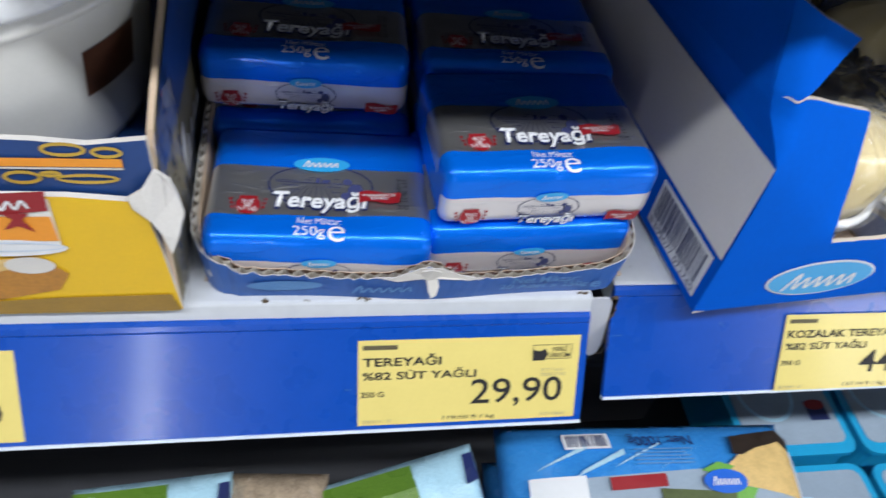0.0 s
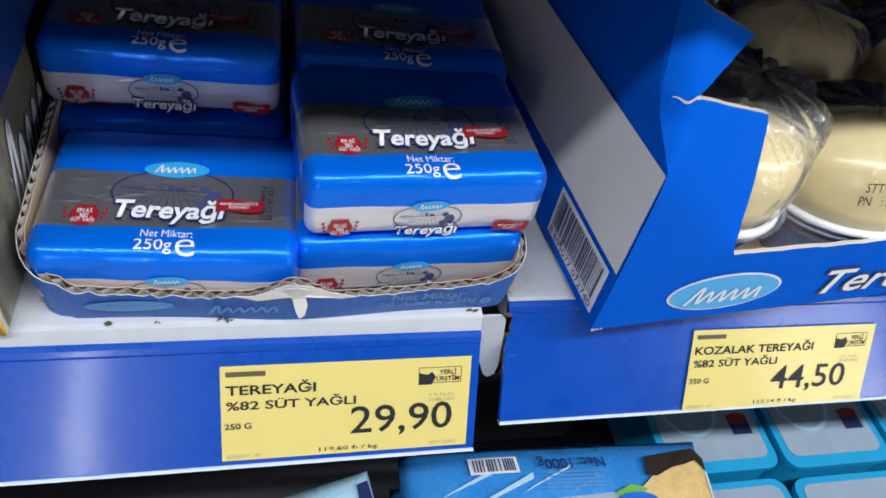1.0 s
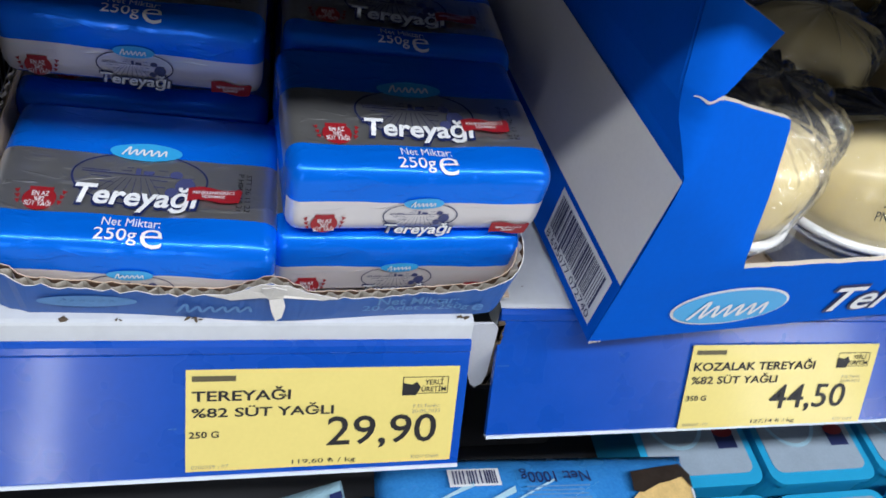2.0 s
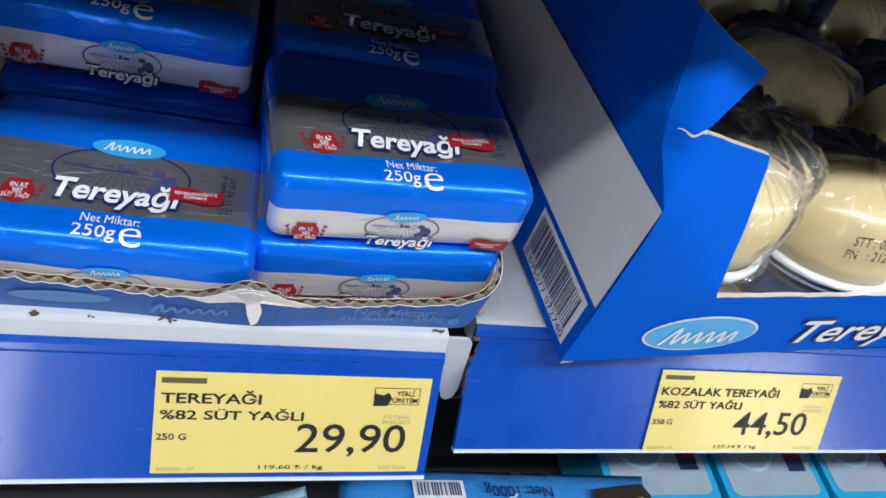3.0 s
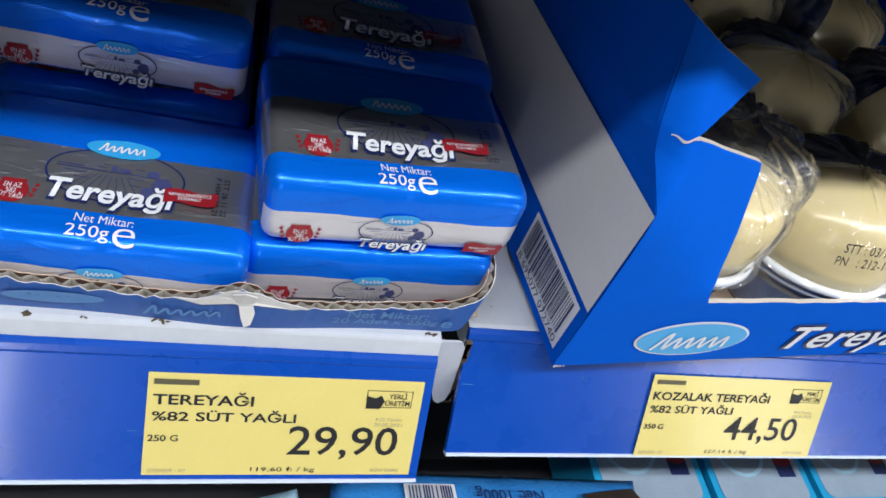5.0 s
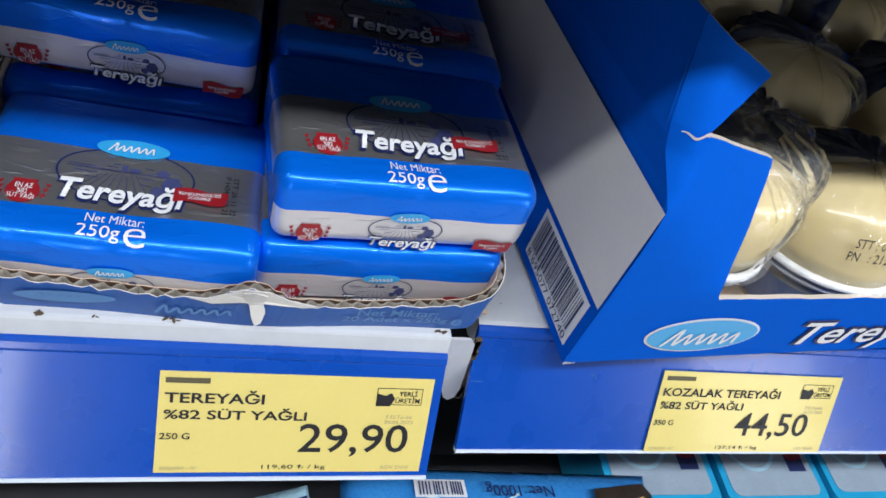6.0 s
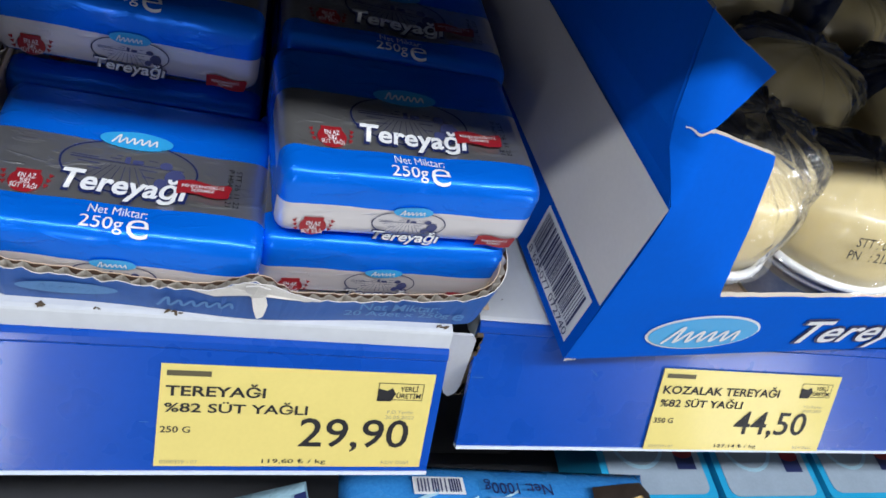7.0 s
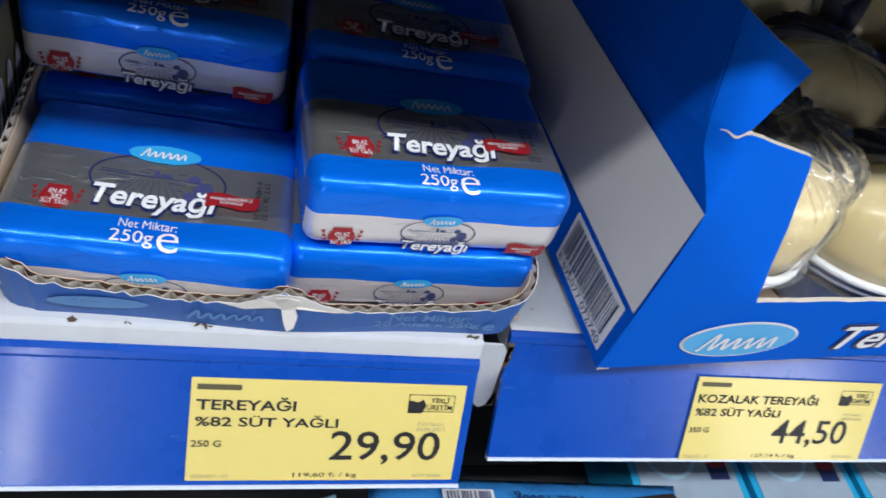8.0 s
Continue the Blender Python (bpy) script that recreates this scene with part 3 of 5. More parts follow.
# the tray: a low corrugated wall torn along its upper edge
def tray():
    base = P(0, 0, 0.172)
    ob = thing("cardboard_tray", base, "torn-open blue corrugated tray round the butter packs", "tray")
    u = S
    part("tray_floor", block((-0.63 * u, 0.20 * u, 0), (1.20 * u, 3.95 * u, 0.010 * u)), M_KRAFT, ob)
    # the run of the wall, from the rear left round the front to the rear right: (x, y, height)
    run = [(-0.66, 3.95, 0.40), (-0.66, 2.4, 0.39), (-0.66, 1.2, 0.36), (-0.66, 0.75, 0.34)]
    for i in range(7):  # left corner
        a = math.radians(90 * i / 6)
        run.append((-0.66 + 0.14 * (1 - math.cos(a)), 0.28 - 0.175 * math.sin(a), 0.31 - 0.09 * (i / 6) ** 0.6))
    for i in range(1, 64):
        x = -0.52 + (1.07 + 0.52) * i / 64
        bow = 0.035 * math.exp(-((x - 0.29) / 0.35) ** 2)
        # the torn height: sags under each column and peaks between them
        sag = math.sin(min(1, (x + 0.52) / 0.80) * math.pi) if x < 0.28 else math.sin(min(1, (x - 0.28) / 0.79) * math.pi)
        h = 0.208 - 0.052 * max(0.0, sag) ** 0.6 + 0.045 * math.exp(-((x - 0.28) / 0.11) ** 4) - (0.02 if x > 0.34 else 0.0) * max(0.0, 1 - (x - 0.34) / 0.3)
        run.append((x, 0.095 - bow, h + random.uniform(-0.005, 0.005)))
    for i in range(1, 7):
        a = math.radians(90 * i / 6)
        run.append((1.07 + 0.125 * math.sin(a), 0.097 + 0.15 * (1 - math.cos(a)), 0.208 + 0.06 * (i / 6)))
    run += [(1.197, 0.45, 0.30), (1.197, 0.8, 0.36), (1.197, 1.6, 0.45), (1.197, 3.95, 0.5)]
    pts = [Vector((x * u, y * u, h * u)) for x, y, h in run]
    norm = []
    for i, p in enumerate(pts):
        d = (pts[min(i + 1, len(pts) - 1)] - pts[max(i - 1, 0)])
        norm.append(Vector((d.y, -d.x, 0)).normalized())  # outwards
    t = 0.028 * u
    bm, inner = bmesh.new(), bmesh.new()
    def sheet(bm, off, thick, low=0.0, trim=0.0, ragged=0.0):
        rows = []
        for p, n in zip(pts, norm):
            a, b = p + n * off, p + n * (off - thick)
            h = p.z - trim - random.uniform(-ragged, ragged)
            s = n * (-0.025 * u)
            rows.append([bm.verts.new((a.x + s.x, a.y + s.y, low)), bm.verts.new((a.x, a.y, h)), bm.verts.new((b.x, b.y, h)), bm.verts.new((b.x + s.x, b.y + s.y, low))])
        for a, b in zip(rows, rows[1:]):
            for i in range(4):
                f = bm.faces.new((a[i], a[(i + 1) % 4], b[(i + 1) % 4], b[i]))
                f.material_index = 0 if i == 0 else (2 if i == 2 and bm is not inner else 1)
        bm.faces.new(rows[0]).material_index = 1
        bm.faces.new(rows[-1][::-1]).material_index = 1
    sheet(bm, 0, 0.004 * u, trim=0.010 * u, ragged=0.007 * u)
    part("outer_liner", bm, [M_TRAYBLUE, M_PULP, M_LINER_SHADE], ob, "faded blue printed liner, torn pale at its edge")
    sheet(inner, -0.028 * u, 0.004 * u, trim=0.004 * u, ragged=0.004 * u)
    part("inner_liner", inner, [M_LINER_SHADE, M_KRAFT], ob)
    # the fluting between the liners, seen along the torn edge
    fl = bmesh.new()
    last, side, dist, rows = pts[6], 1, 0.0, []
    for a, b, na, nb in zip(pts, pts[1:], norm, norm[1:]):
        steps = max(1, int((b - a).length / (0.010 * u)))
        for k in range(steps):
            f = k / steps
            p, n = a.lerp(b, f), na.lerp(nb, f)
            dist += (b - a).length / steps
            squash = 0.75 + 0.5 * noise.noise(Vector((dist / (0.11 * u), 2.3, 0)))
            off = (-0.015 + 0.011 * squash * math.sin(dist / (0.056 * u) * 6.2832 + 2.2 * noise.noise(Vector((dist / (0.2 * u), 0, 7))))) * u
            h = p.z + (0.001 + 0.007 * noise.noise(Vector((dist / (0.03 * u), 5, 1)))) * u
            q = p + n * off
            s = n * (-0.008 * u)
            rows.append((fl.verts.new((q.x + s.x, q.y + s.y, max(0.002, h - 0.05 * u))), fl.verts.new((q.x, q.y, h))))
    for a, b in zip(rows, rows[1:]):
        fl.faces.new((a[0], b[0], b[1], a[1]))
    part("fluting", fl, M_EDGE, ob, "wavy pale corrugation")
    # torn tongue hanging in the middle
    tongue = [(0.245, 0.225), (0.285, 0.235), (0.325, 0.215), (0.315, 0.16), (0.325, 0.12), (0.315, 0.075), (0.295, 0.06), (0.28, 0.10), (0.27, 0.15), (0.25, 0.18)]
    part("torn_tongue", board([(x * u, 0.050 * u - 0.01 * u * math.sin(z * 30), z * u) for x, z in tongue], (0, 0.006 * u, 0)), [M_PULP, M_PULP], ob, "pale torn paper tongue")
    patch = [(0.06, 0.165), (0.13, 0.168), (0.19, 0.20), (0.24, 0.232), (0.33, 0.228), (0.40, 0.188), (0.50, 0.152), (0.46, 0.148), (0.38, 0.158), (0.33, 0.165), (0.24, 0.165), (0.15, 0.145)]
    part("delaminated_patch", board([(x * u, 0.052 * u + 0.035 * u * (1 - math.exp(-((x - 0.29) / 0.35) ** 2)) + 0.004 * u, z * u) for x, z in patch], (0, 0.004 * u, 0)), [M_PULP, M_PULP], ob, "pale patch where the print tore away")
    def on_front(name, data, m, x, z, y=0.125, turn=0.0):
        # the wall leans outwards: 0.052 over its height of about 0.165
        part(name, data, m, ob, "", pose(x * u, (0.112 - 0.15 * z - 0.035 * math.exp(-((x - 0.29) / 0.35) ** 2)) * u, z * u, 98.6, 0, 2.3 if x > 0.7 else 0))
    on_front("faint_print", words("Net Miktar:", 0.30 * u, 0.050 * u, 0.01), M_TRAYPRINT, 0.80, 0.115, 0.118)
    on_front("count_print", words("20 Adet x 250g", 0.40 * u, 0.048 * u, 0.01), M_TRAYPRINT, 0.80, 0.062, 0.130)
    on_front("estimate_print", words("e", 0.045 * u, 0.05 * u, 0.02), M_TRAYPRINT, 1.035, 0.065, 0.130)
    on_front("oval_print", disc(0.30 * u, 0.07 * u, 32), M_TRAYPRINT, -0.30, 0.09, 0.122)
    on_front("script_print", brand_marks(0.34 * u, 0.10 * u), M_TRAYPRINT, 0.10, 0.085, 0.09)
    on_front("oval_mark", brand_marks(0.24 * u, 0.06 * u), M_TRAYBLUE, -0.30, 0.0902, 0.09)


tray()


# ---- price tags ----
def price_tag(x, y, z, label, lines, price, w=1.0):
    h = 0.408 * S
    ob = thing("price_tag", P(x, y + 0.0045, z + 0.0075), label, "price tag", "price tags", turn=(58.85, 0, 0))
    w *= S
    part("card", block((0, -h, 0), (w, 0, 0.0006)), M_TAG, ob)
    def put(name, data, m, x0, x1, y0, y1):
        ink(name, data, m, ob, (x0 + x1) / 2 * w, -(y0 + y1) / 2 * h, 0.0009)
    def say(name, text, m, x0, x1, y0, y1, bold=0.01, shear=0.0):
        put(name, words(text, (x1 - x0) * w, (y1 - y0) * h, bold, shear), m, x0, x1, y0, y1)
    if lines:
        put("brand_bar", bar(-0.075 * w, -0.026 * h, 0.075 * w, 0.026 * h), M_BAR_INK, 0.02, 0.17, 0.055, 0.107)
        say("product_print", lines[0], M_BLACK_INK, 0.02, lines[3], 0.165, 0.30, 0.020)
        say("fat_print", lines[1], M_BLACK_INK, 0.02, lines[4], 0.335, 0.458, 0.018)
        say("size_print", lines[2], M_BLACK_INK, 0.012, 0.115, 0.595, 0.66, 0.014)
        say("unit_price_print", lines[5], M_BLACK_INK, 0.38, 0.62, 0.915, 0.975, 0.004)
        say("code_print", "0200359 - 07", M_GREY_INK, 0.02, 0.15, 0.935, 0.97, 0.0)
        say("date_caption", "F.D.Tarihi:", M_GREY_INK, 0.83, 0.935, 0.385, 0.42, 0.0)
        say("date_print", "20.05.2022", M_GREY_INK, 0.825, 0.94, 0.44, 0.475, 0.0)
        say("tax_print", "KDV Dahil", M_GREY_INK, 0.84, 0.95, 0.93, 0.965, 0.0)
        frame_bm = bmesh.new()
        for a in ((-0.5, -0.5, 0.5, -0.46), (-0.5, 0.46, 0.5, 0.5), (0.485, -0.5, 0.5, 0.5), (-0.5, -0.1, -0.485, 0.5)):
            bar(a[0] * 0.18 * w, a[1] * 0.175 * h, a[2] * 0.18 * w, a[3] * 0.175 * h, frame_bm)
        put("origin_frame", frame_bm, M_BLACK_INK, 0.78, 0.96, 0.10, 0.275)
        say("origin_print", "YERLİ\nÜRETİM", M_BLACK_INK, 0.855, 0.952, 0.115, 0.255, 0.012)
        mark = flat([(-0.035 * w, -0.08 * h), (0.02 * w, -0.08 * h), (0.036 * w, 0.0), (0.02 * w, 0.06 * h), (0.0, 0.03 * h), (-0.035 * w, 0.05 * h)])
        put("origin_mark", mark, M_BLACK_INK, 0.782, 0.85, 0.15, 0.27)
        say("price_print", price, M_BLACK_INK, lines[6], lines[7], 0.485, 0.835, 0.007)
    else:
        say("price_print", price, M_BLACK_INK, 0.84, 0.93, 0.535, 0.80, 0.018)
    return ob


price_tag(0.0, -0.012, 0.004, "yellow price tag reading 29,90 in the blue rail", ("TEREYAĞI", "%82 SÜT YAĞLI", "250 G", 0.365, 0.525, "119,60 ₺ / kg", 0.505, 0.93), "29,90")
price_tag(2.09, 0.09, -0.022, "yellow price tag reading 44,50 in the blue rail", ("KOZALAK TEREYAĞI", "%82 SÜT YAĞLI", "350 G", 0.66, 0.47, "127,14 ₺ / kg", 0.455, 0.875), "44,50")
price_tag(-2.36, -0.012, 0.004, "yellow price tag at the end of the blue rail", None, "0")


# ---- the display carton and its tubs ----
def display_carton():
    o = P(1.49, 0.0, 0.150)
    ob = thing("display_carton", o, "blue corrugated display carton torn open at the front", "carton", turn=(0, 0, 5.3))
    u = S
    # the carton's own axes: x along its front, y inwards, z up from its base
    inv = pose(*o, 0, 0, 5.3).inverted()
    def L(x, y, z):
        return inv @ P(x, y, z)
    cL, cBot = L(1.495, 0.007, 1.0), L(1.965, 0.045, 0.62)
    cor2, cor1, mid, top = L(1.963, 0.23, 1.058), L(1.90, 0.225, 1.112), L(1.539, 0.119, 1.23), L(1.76, 0.272, 1.38)
    t = 0.022 * u
    z0 = 0.0
    slit = mid + Vector((0.016 * u, 0, 0.0))
    Kc = Vector((-0.015 * u, 0.0, 1.37 * u))
    left = [(0.0, 0.0), (cL.z, cL.x), (mid.z, -0.03 * u), (Kc.z, Kc.x)]
    at_z = lambda table, z: float(np.interp(z, [k for k, _ in table], [v for _, v in table]))
    along = Vector((cBot.x - cL.x, cBot.z - cL.z)).normalized()
    def bent(x, z):
        """The sheet bends back past a soft diagonal crease."""
        e = (x - cL.x) * -along.y + (z - cL.z) * along.x
        k = min(1.0, max(0.0, (z - 0.40 * u) / (0.16 * u)))
        # and rounds off towards the side wall
        r = 0.12 * u * min(1.0, max(0.0, (z - cL.z) / (0.14 * u)))
        q = max(0.0, 1 - (x - at_z(left, z)) / r) if r > 0 else 0.0
        return Vector((x, 0.53 * k * k * (3 - 2 * k) * (math.sqrt(e * e + (0.07 * u) ** 2) + e) / 2 + 0.85 * r * q * q, z))
    right = [(0.0, 0.5 * u), (0.405 * u, 0.5 * u), (0.425 * u, 0.488 * u), (0.455 * u, 0.480 * u), (cBot.z, cBot.x), (0.69 * u, 0.5 * (cBot.x + cor2.x) + 0.012 * u),
             (cor2.z, cor2.x), (cor2.z + 0.035 * u, cor2.x - 0.012 * u), (cor1.z, cor1.x), (mid.z - 0.003 * u, slit.x), (mid.z + 0.003 * u, slit.x), (top.z, top.x), (Kc.z, Kc.x + 0.004 * u)]
    levels = sorted({k for k, _ in right} | {cL.z} | {Kc.z * i / 64 for i in range(65)})
    bm = bmesh.new()
    back = Vector((0.1 * t, t, 0))
    front, behind, n = [], [], 22
    for z in levels:
        x0, x1 = at_z(left, z), at_z(right, z) + (random.uniform(-0.005, 0.005) * u if z > cor1.z else 0)
        row = [bent(x0 + (max(x1, x0 + 0.003 * u) - x0) * k / n, z) for k in range(n + 1)]
        front.append([bm.verts.new(v) for v in row])
        behind.append([bm.verts.new(v + back) for v in row])
    for i in range(len(levels) - 1):
        for k in range(n):
            bm.faces.new((front[i][k], front[i][k + 1], front[i + 1][k + 1], front[i + 1][k])).smooth = True
            bm.faces.new((behind[i][k], behind[i + 1][k], behind[i + 1][k + 1], behind[i][k + 1])).smooth = True
        e = [bm.verts.new(v.co) for v in (front[i][n], behind[i][n], behind[i + 1][n], front[i + 1][n])]
        bm.faces.new(e).material_index = 1 if levels[i] > 0.40 * u else 0
    wob = [(0.5 * u + 3.1 * u * k / 60, (0.403 + (random.uniform(-0.004, 0.004) if 0 < k < 60 else 0)) * u) for k in range(61)]
    for (xa, za), (xb, zb) in zip(wob, wob[1:]):
        p = [Vector(v) for v in ((xa, 0, 0), (xb, 0, 0), (xb, 0, zb), (xa, 0, za))]
        bm.faces.new([bm.verts.new(v) for v in p])
        bm.faces.new([bm.verts.new(v + back) for v in p[::-1]])
        bm.faces.new([bm.verts.new(v) for v in (p[3], p[2], p[2] + back, p[3] + back)]).material_index = 1
    bmesh.ops.remove_doubles(bm, verts=[v for v in bm.verts if v.co.x > 0.51 * u], dist=1e-6)
    data = bpy.data.meshes.new("front_panel")
    bm.to_mesh(data)
    bm.free()
    data.materials.append(M_CARTON), data.materials.append(M_EDGE)
    part("front_panel", data, M_CARTON, ob, "blue front panel, torn open and bent back")
    # side wall: blue foot with a barcode, grey band, blue above leaning inwards
    deep = 3.6 * u
    bow = [(0, bent(0, cL.z * k / 12).y + 0.0002, cL.z * k / 12) for k in range(13)]
    side = [*bow, (0, deep, cL.z), (0, deep, z0)]
    wall = part("side_wall", board(side, (t, 0.9 * t, 0), set()), [M_CARTON, M_KRAFT], ob)
    upper = [Vector(bow[-1])] + [bent(at_z(left, z), z) + Vector((0, 0.0002, 0)) for z in (cL.z + (Kc.z - cL.z) * k / 12 for k in range(1, 13))] + [(Kc.x, deep, Kc.z), (0, deep, cL.z)]
    part("upper_wall", board(upper, (t, 0.9 * t, 0), {12}), [M_CARTON, M_EDGE], ob)
    outer = pose(0, 0, 0, 90, 0, -90)  # x towards the front, y up
    grey = flat([(-deep, 0.345 * u), (-0.004 * u, 0.345 * u), (-0.004 * u, 0.846 * u), (-deep, 0.846 * u)])
    ink("grey_band", grey, M_BOARD_GREY, wall, 0, 0, 0.0008, outer)
    ink("barcode_field", bar(-0.545 * u, 0.055 * u, -0.045 * u, 0.315 * u), M_WHITE_INK, wall, 0, 0, 0.0008, outer)
    bars, x = bmesh.new(), -0.52
    while x < -0.075:
        k = random.choice((0.004, 0.004, 0.008, 0.012))
        bar(x * u, (0.115 if random.random() < 0.9 else 0.09) * u, (x + k) * u, 0.295 * u, bars)
        x += k + random.choice((0.004, 0.006, 0.010))
    tagged(ink("barcode", bars, M_NAVY_INK, wall, 0, 0, 0.0012, outer), kind="stuff")
    ink("barcode_digits", words("8 695077 072740", 0.46 * u, 0.038 * u), M_NAVY_INK, wall, -0.295 * u, 0.085 * u, 0.0012, outer)
    part("floor_board", block((t, t, 0), (3.6 * u, deep, 0.02 * u)), M_KRAFT, ob)
    part("far_wall", block((3.57 * u, t, 0.02 * u), (3.6 * u, deep, 1.28 * u)), M_CARTON, ob)
    part("rear_wall", block((t, deep - t, 0.02 * u), (3.57 * u, deep, 1.28 * u)), M_CARTON, ob)
    stand = pose(0, 0, 0, 90, 0, 0)
    def put(name, data, m, x, z, lift=0.0006):
        ink(name, data, m, ob, x * u, z * u, lift, stand)
    put("brand_oval_rim", disc(0.565 * u, 0.232 * u, 56), M_WHITE_INK, 0.575, 0.172, 0.0006)
    put("brand_oval", disc(0.54 * u, 0.210 * u, 56), M_SKY_INK, 0.575, 0.172, 0.0010)
    put("brand_mark", brand_marks(0.50 * u, 0.20 * u), M_WHITE_INK, 0.585, 0.165, 0.0014)
    put("title_outline", words("Tereyağı", 0.98 * u, 0.255 * u, 0.05, 0.15), M_NAVY_INK, 1.56, 0.145, 0.0007)
    put("title", words("Tereyağı", 0.95 * u, 0.23 * u, 0.012, 0.15), M_WHITE_INK, 1.56, 0.145, 0.0012)
    whisker, rows = bmesh.new(), []  # torn liner running on from the notch
    for k in range(13):
        f = k / 12
        x, z = slit.x + (0.004 - 0.085 * f) * u, mid.z + (0.002 - 0.030 * f + 0.010 * f * f + 0.006 * math.sin(9 * f)) * u
        p = bent(x, z) - Vector((0, 0.0009, 0))
        h = (0.007 * (1 - f) + 0.002) * u
        rows.append((whisker.verts.new(p - Vector((0, 0, h))), whisker.verts.new(p + Vector((0, 0, h)))))
    for a, b in zip(rows, rows[1:]):
        whisker.faces.new((a[0], a[1], b[1], b[0]))
    part("torn_strip", whisker, M_PULP, ob, "ragged white strip of torn liner")
    worn = bmesh.new()  # rubbed corner
    for i in range(9):
        disc(random.uniform(0.008, 0.03) * u, random.uniform(0.006, 0.014) * u, 7, x=random.uniform(0.0, 0.05) * u, y=random.uniform(0.002, 0.014) * u, bm=worn)
    put("worn_corner", worn, M_PULP, 0, 0, 0.0007)
    return ob


display_carton()


MOUND = [(0.97, 0.0), (0.98, 0.08), (0.96, 0.18), (0.92, 0.255), (0.82, 0.305), (0.62, 0.34), (0.35, 0.357), (0.03, 0.36)]


def film_wrap(r, h, seed):
    """Clear film pulled over the mound: sharp folds that run up it, loose at the shoulder."""
    bm = bmesh.new()
    seg, rings = 96, []
    for a, b in [(1.06, -0.02)] + [(np.interp(k / 15, [i / 7 for i in range(8)], [p for p, _ in MOUND]), np.interp(k / 15, [i / 7 for i in range(8)], [q for _, q in MOUND])) for k in range(16)]:
        row = []
        loose = 0.35 + 0.65 * max(0.0, 1 - abs(b - 0.29) / 0.22)
        for i in range(seg):
            g = 6.2832 * i / seg
            fold = 1 - abs(noise.noise(Vector((5.5 * math.cos(g) + seed, 5.5 * math.sin(g), 3 * b))))
            k = r * a * (1.035 + loose * (0.085 * fold ** 4 + 0.03 * noise.noise(Vector((14 * math.cos(g), 14 * math.sin(g) + seed, 22 * b)))))
            row.append(bm.verts.new((k * math.cos(g), k * math.sin(g), h + (b + 0.012 + loose * 0.05 * fold ** 3) * S)))
        rings.append(row)
    for a, b in zip(rings, rings[1:]):
        for i in range(seg):
            bm.faces.new((a[i], a[(i + 1) % seg], b[(i + 1) % seg], b[i])).smooth = True
    bm.faces.new(rings[-1])
    return bm


def butter_tub(x, y, z, turn=(0, 0, 0), label="", seed=0.0, face=0.0, h=0.366):
    """A round cup of butter: printed side, white double rim, sealed pale yellow lid under crumpled clear wrap."""
    u = S
    ob = thing("butter_tub", P(x, y, z), label or "round cup of pale yellow butter in clear wrap", "butter tub", "butter tubs in the carton", turn=turn)
    r = 0.365
    part("cup", lathe([(r * 0.72 * u, 0), (r * 0.76 * u, 0.008 * u), (r * 0.93 * u, (h - 0.075) * u), (r * 0.95 * u, (h - 0.04) * u)]), M_CREAM, ob, "cream plastic cup")
    part("side_print", lathe([(r * 0.80 * u, 0.04 * u), (r * 0.925 * u, (h - 0.12) * u)], cap=False), M_TUBPRINT, ob, "printed band")
    part("lower_rim", lathe([(r * 0.93 * u, (h - 0.075) * u), (r * 0.985 * u, (h - 0.07) * u), (r * 0.99 * u, (h - 0.05) * u), (r * 0.95 * u, (h - 0.042) * u)], cap=False), M_TUB, ob)
    part("rim", lathe([(r * 0.95 * u, (h - 0.032) * u), (r * 1.03 * u, (h - 0.028) * u), (r * 1.05 * u, (h - 0.008) * u), (r * 1.03 * u, (h + 0.008) * u), (r * 0.97 * u, (h + 0.012) * u), (r * 0.95 * u, h * u)], cap=False), M_TUB, ob, "rolled rim")
    mound = lathe([(r * a * u, (h + b) * u) for a, b in MOUND], 64)
    for v in mound.verts:
        v.co += Vector((v.co.x, v.co.y, 0)).normalized() * 0.022 * u * noise.noise(v.co * 32 + Vector((seed, 0, 0)))
        v.co.z += 0.014 * u * noise.noise(v.co * 40 + Vector((seed, 5, 0)))
    part("butter_mound", mound, M_BUTTER, ob, "tall pale yellow mound of butter")
    part("clear_wrap", film_wrap(r * u, h * u, seed), M_FILM, ob, "crumpled clear plastic wrap")
    st = bmesh.new()  # the sticker lies over the top and folds down at the back
    rings = []
    for k in range(9):
        row = []
        for i in range(25):
            a = math.radians(-5 + 190 * i / 24)
            rad, up = np.interp(k / 8, [0, 0.5, 0.75, 1], [0.04, 0.72, 0.97, 1.03]), np.interp(k / 8, [0, 0.5, 0.75, 1], [0.372, 0.345, 0.27, 0.12])
            p = Vector((r * rad * u * math.cos(a), r * rad * u * math.sin(a), (h + up + 0.026) * u))
            p.z += 0.022 * u * noise.noise(p * 55 + Vector((seed, 3, 0)))
            row.append(st.verts.new(p))
        rings.append(row)
    for a, b in zip(rings, rings[1:]):
        for i in range(24):
            st.faces.new((a[i], b[i], b[i + 1], a[i + 1])).smooth = True
    part("sticker", st, M_STICKER, ob, "glossy crumpled navy sticker", pose(0, 0, 0, 0, 0, face))
    return ob


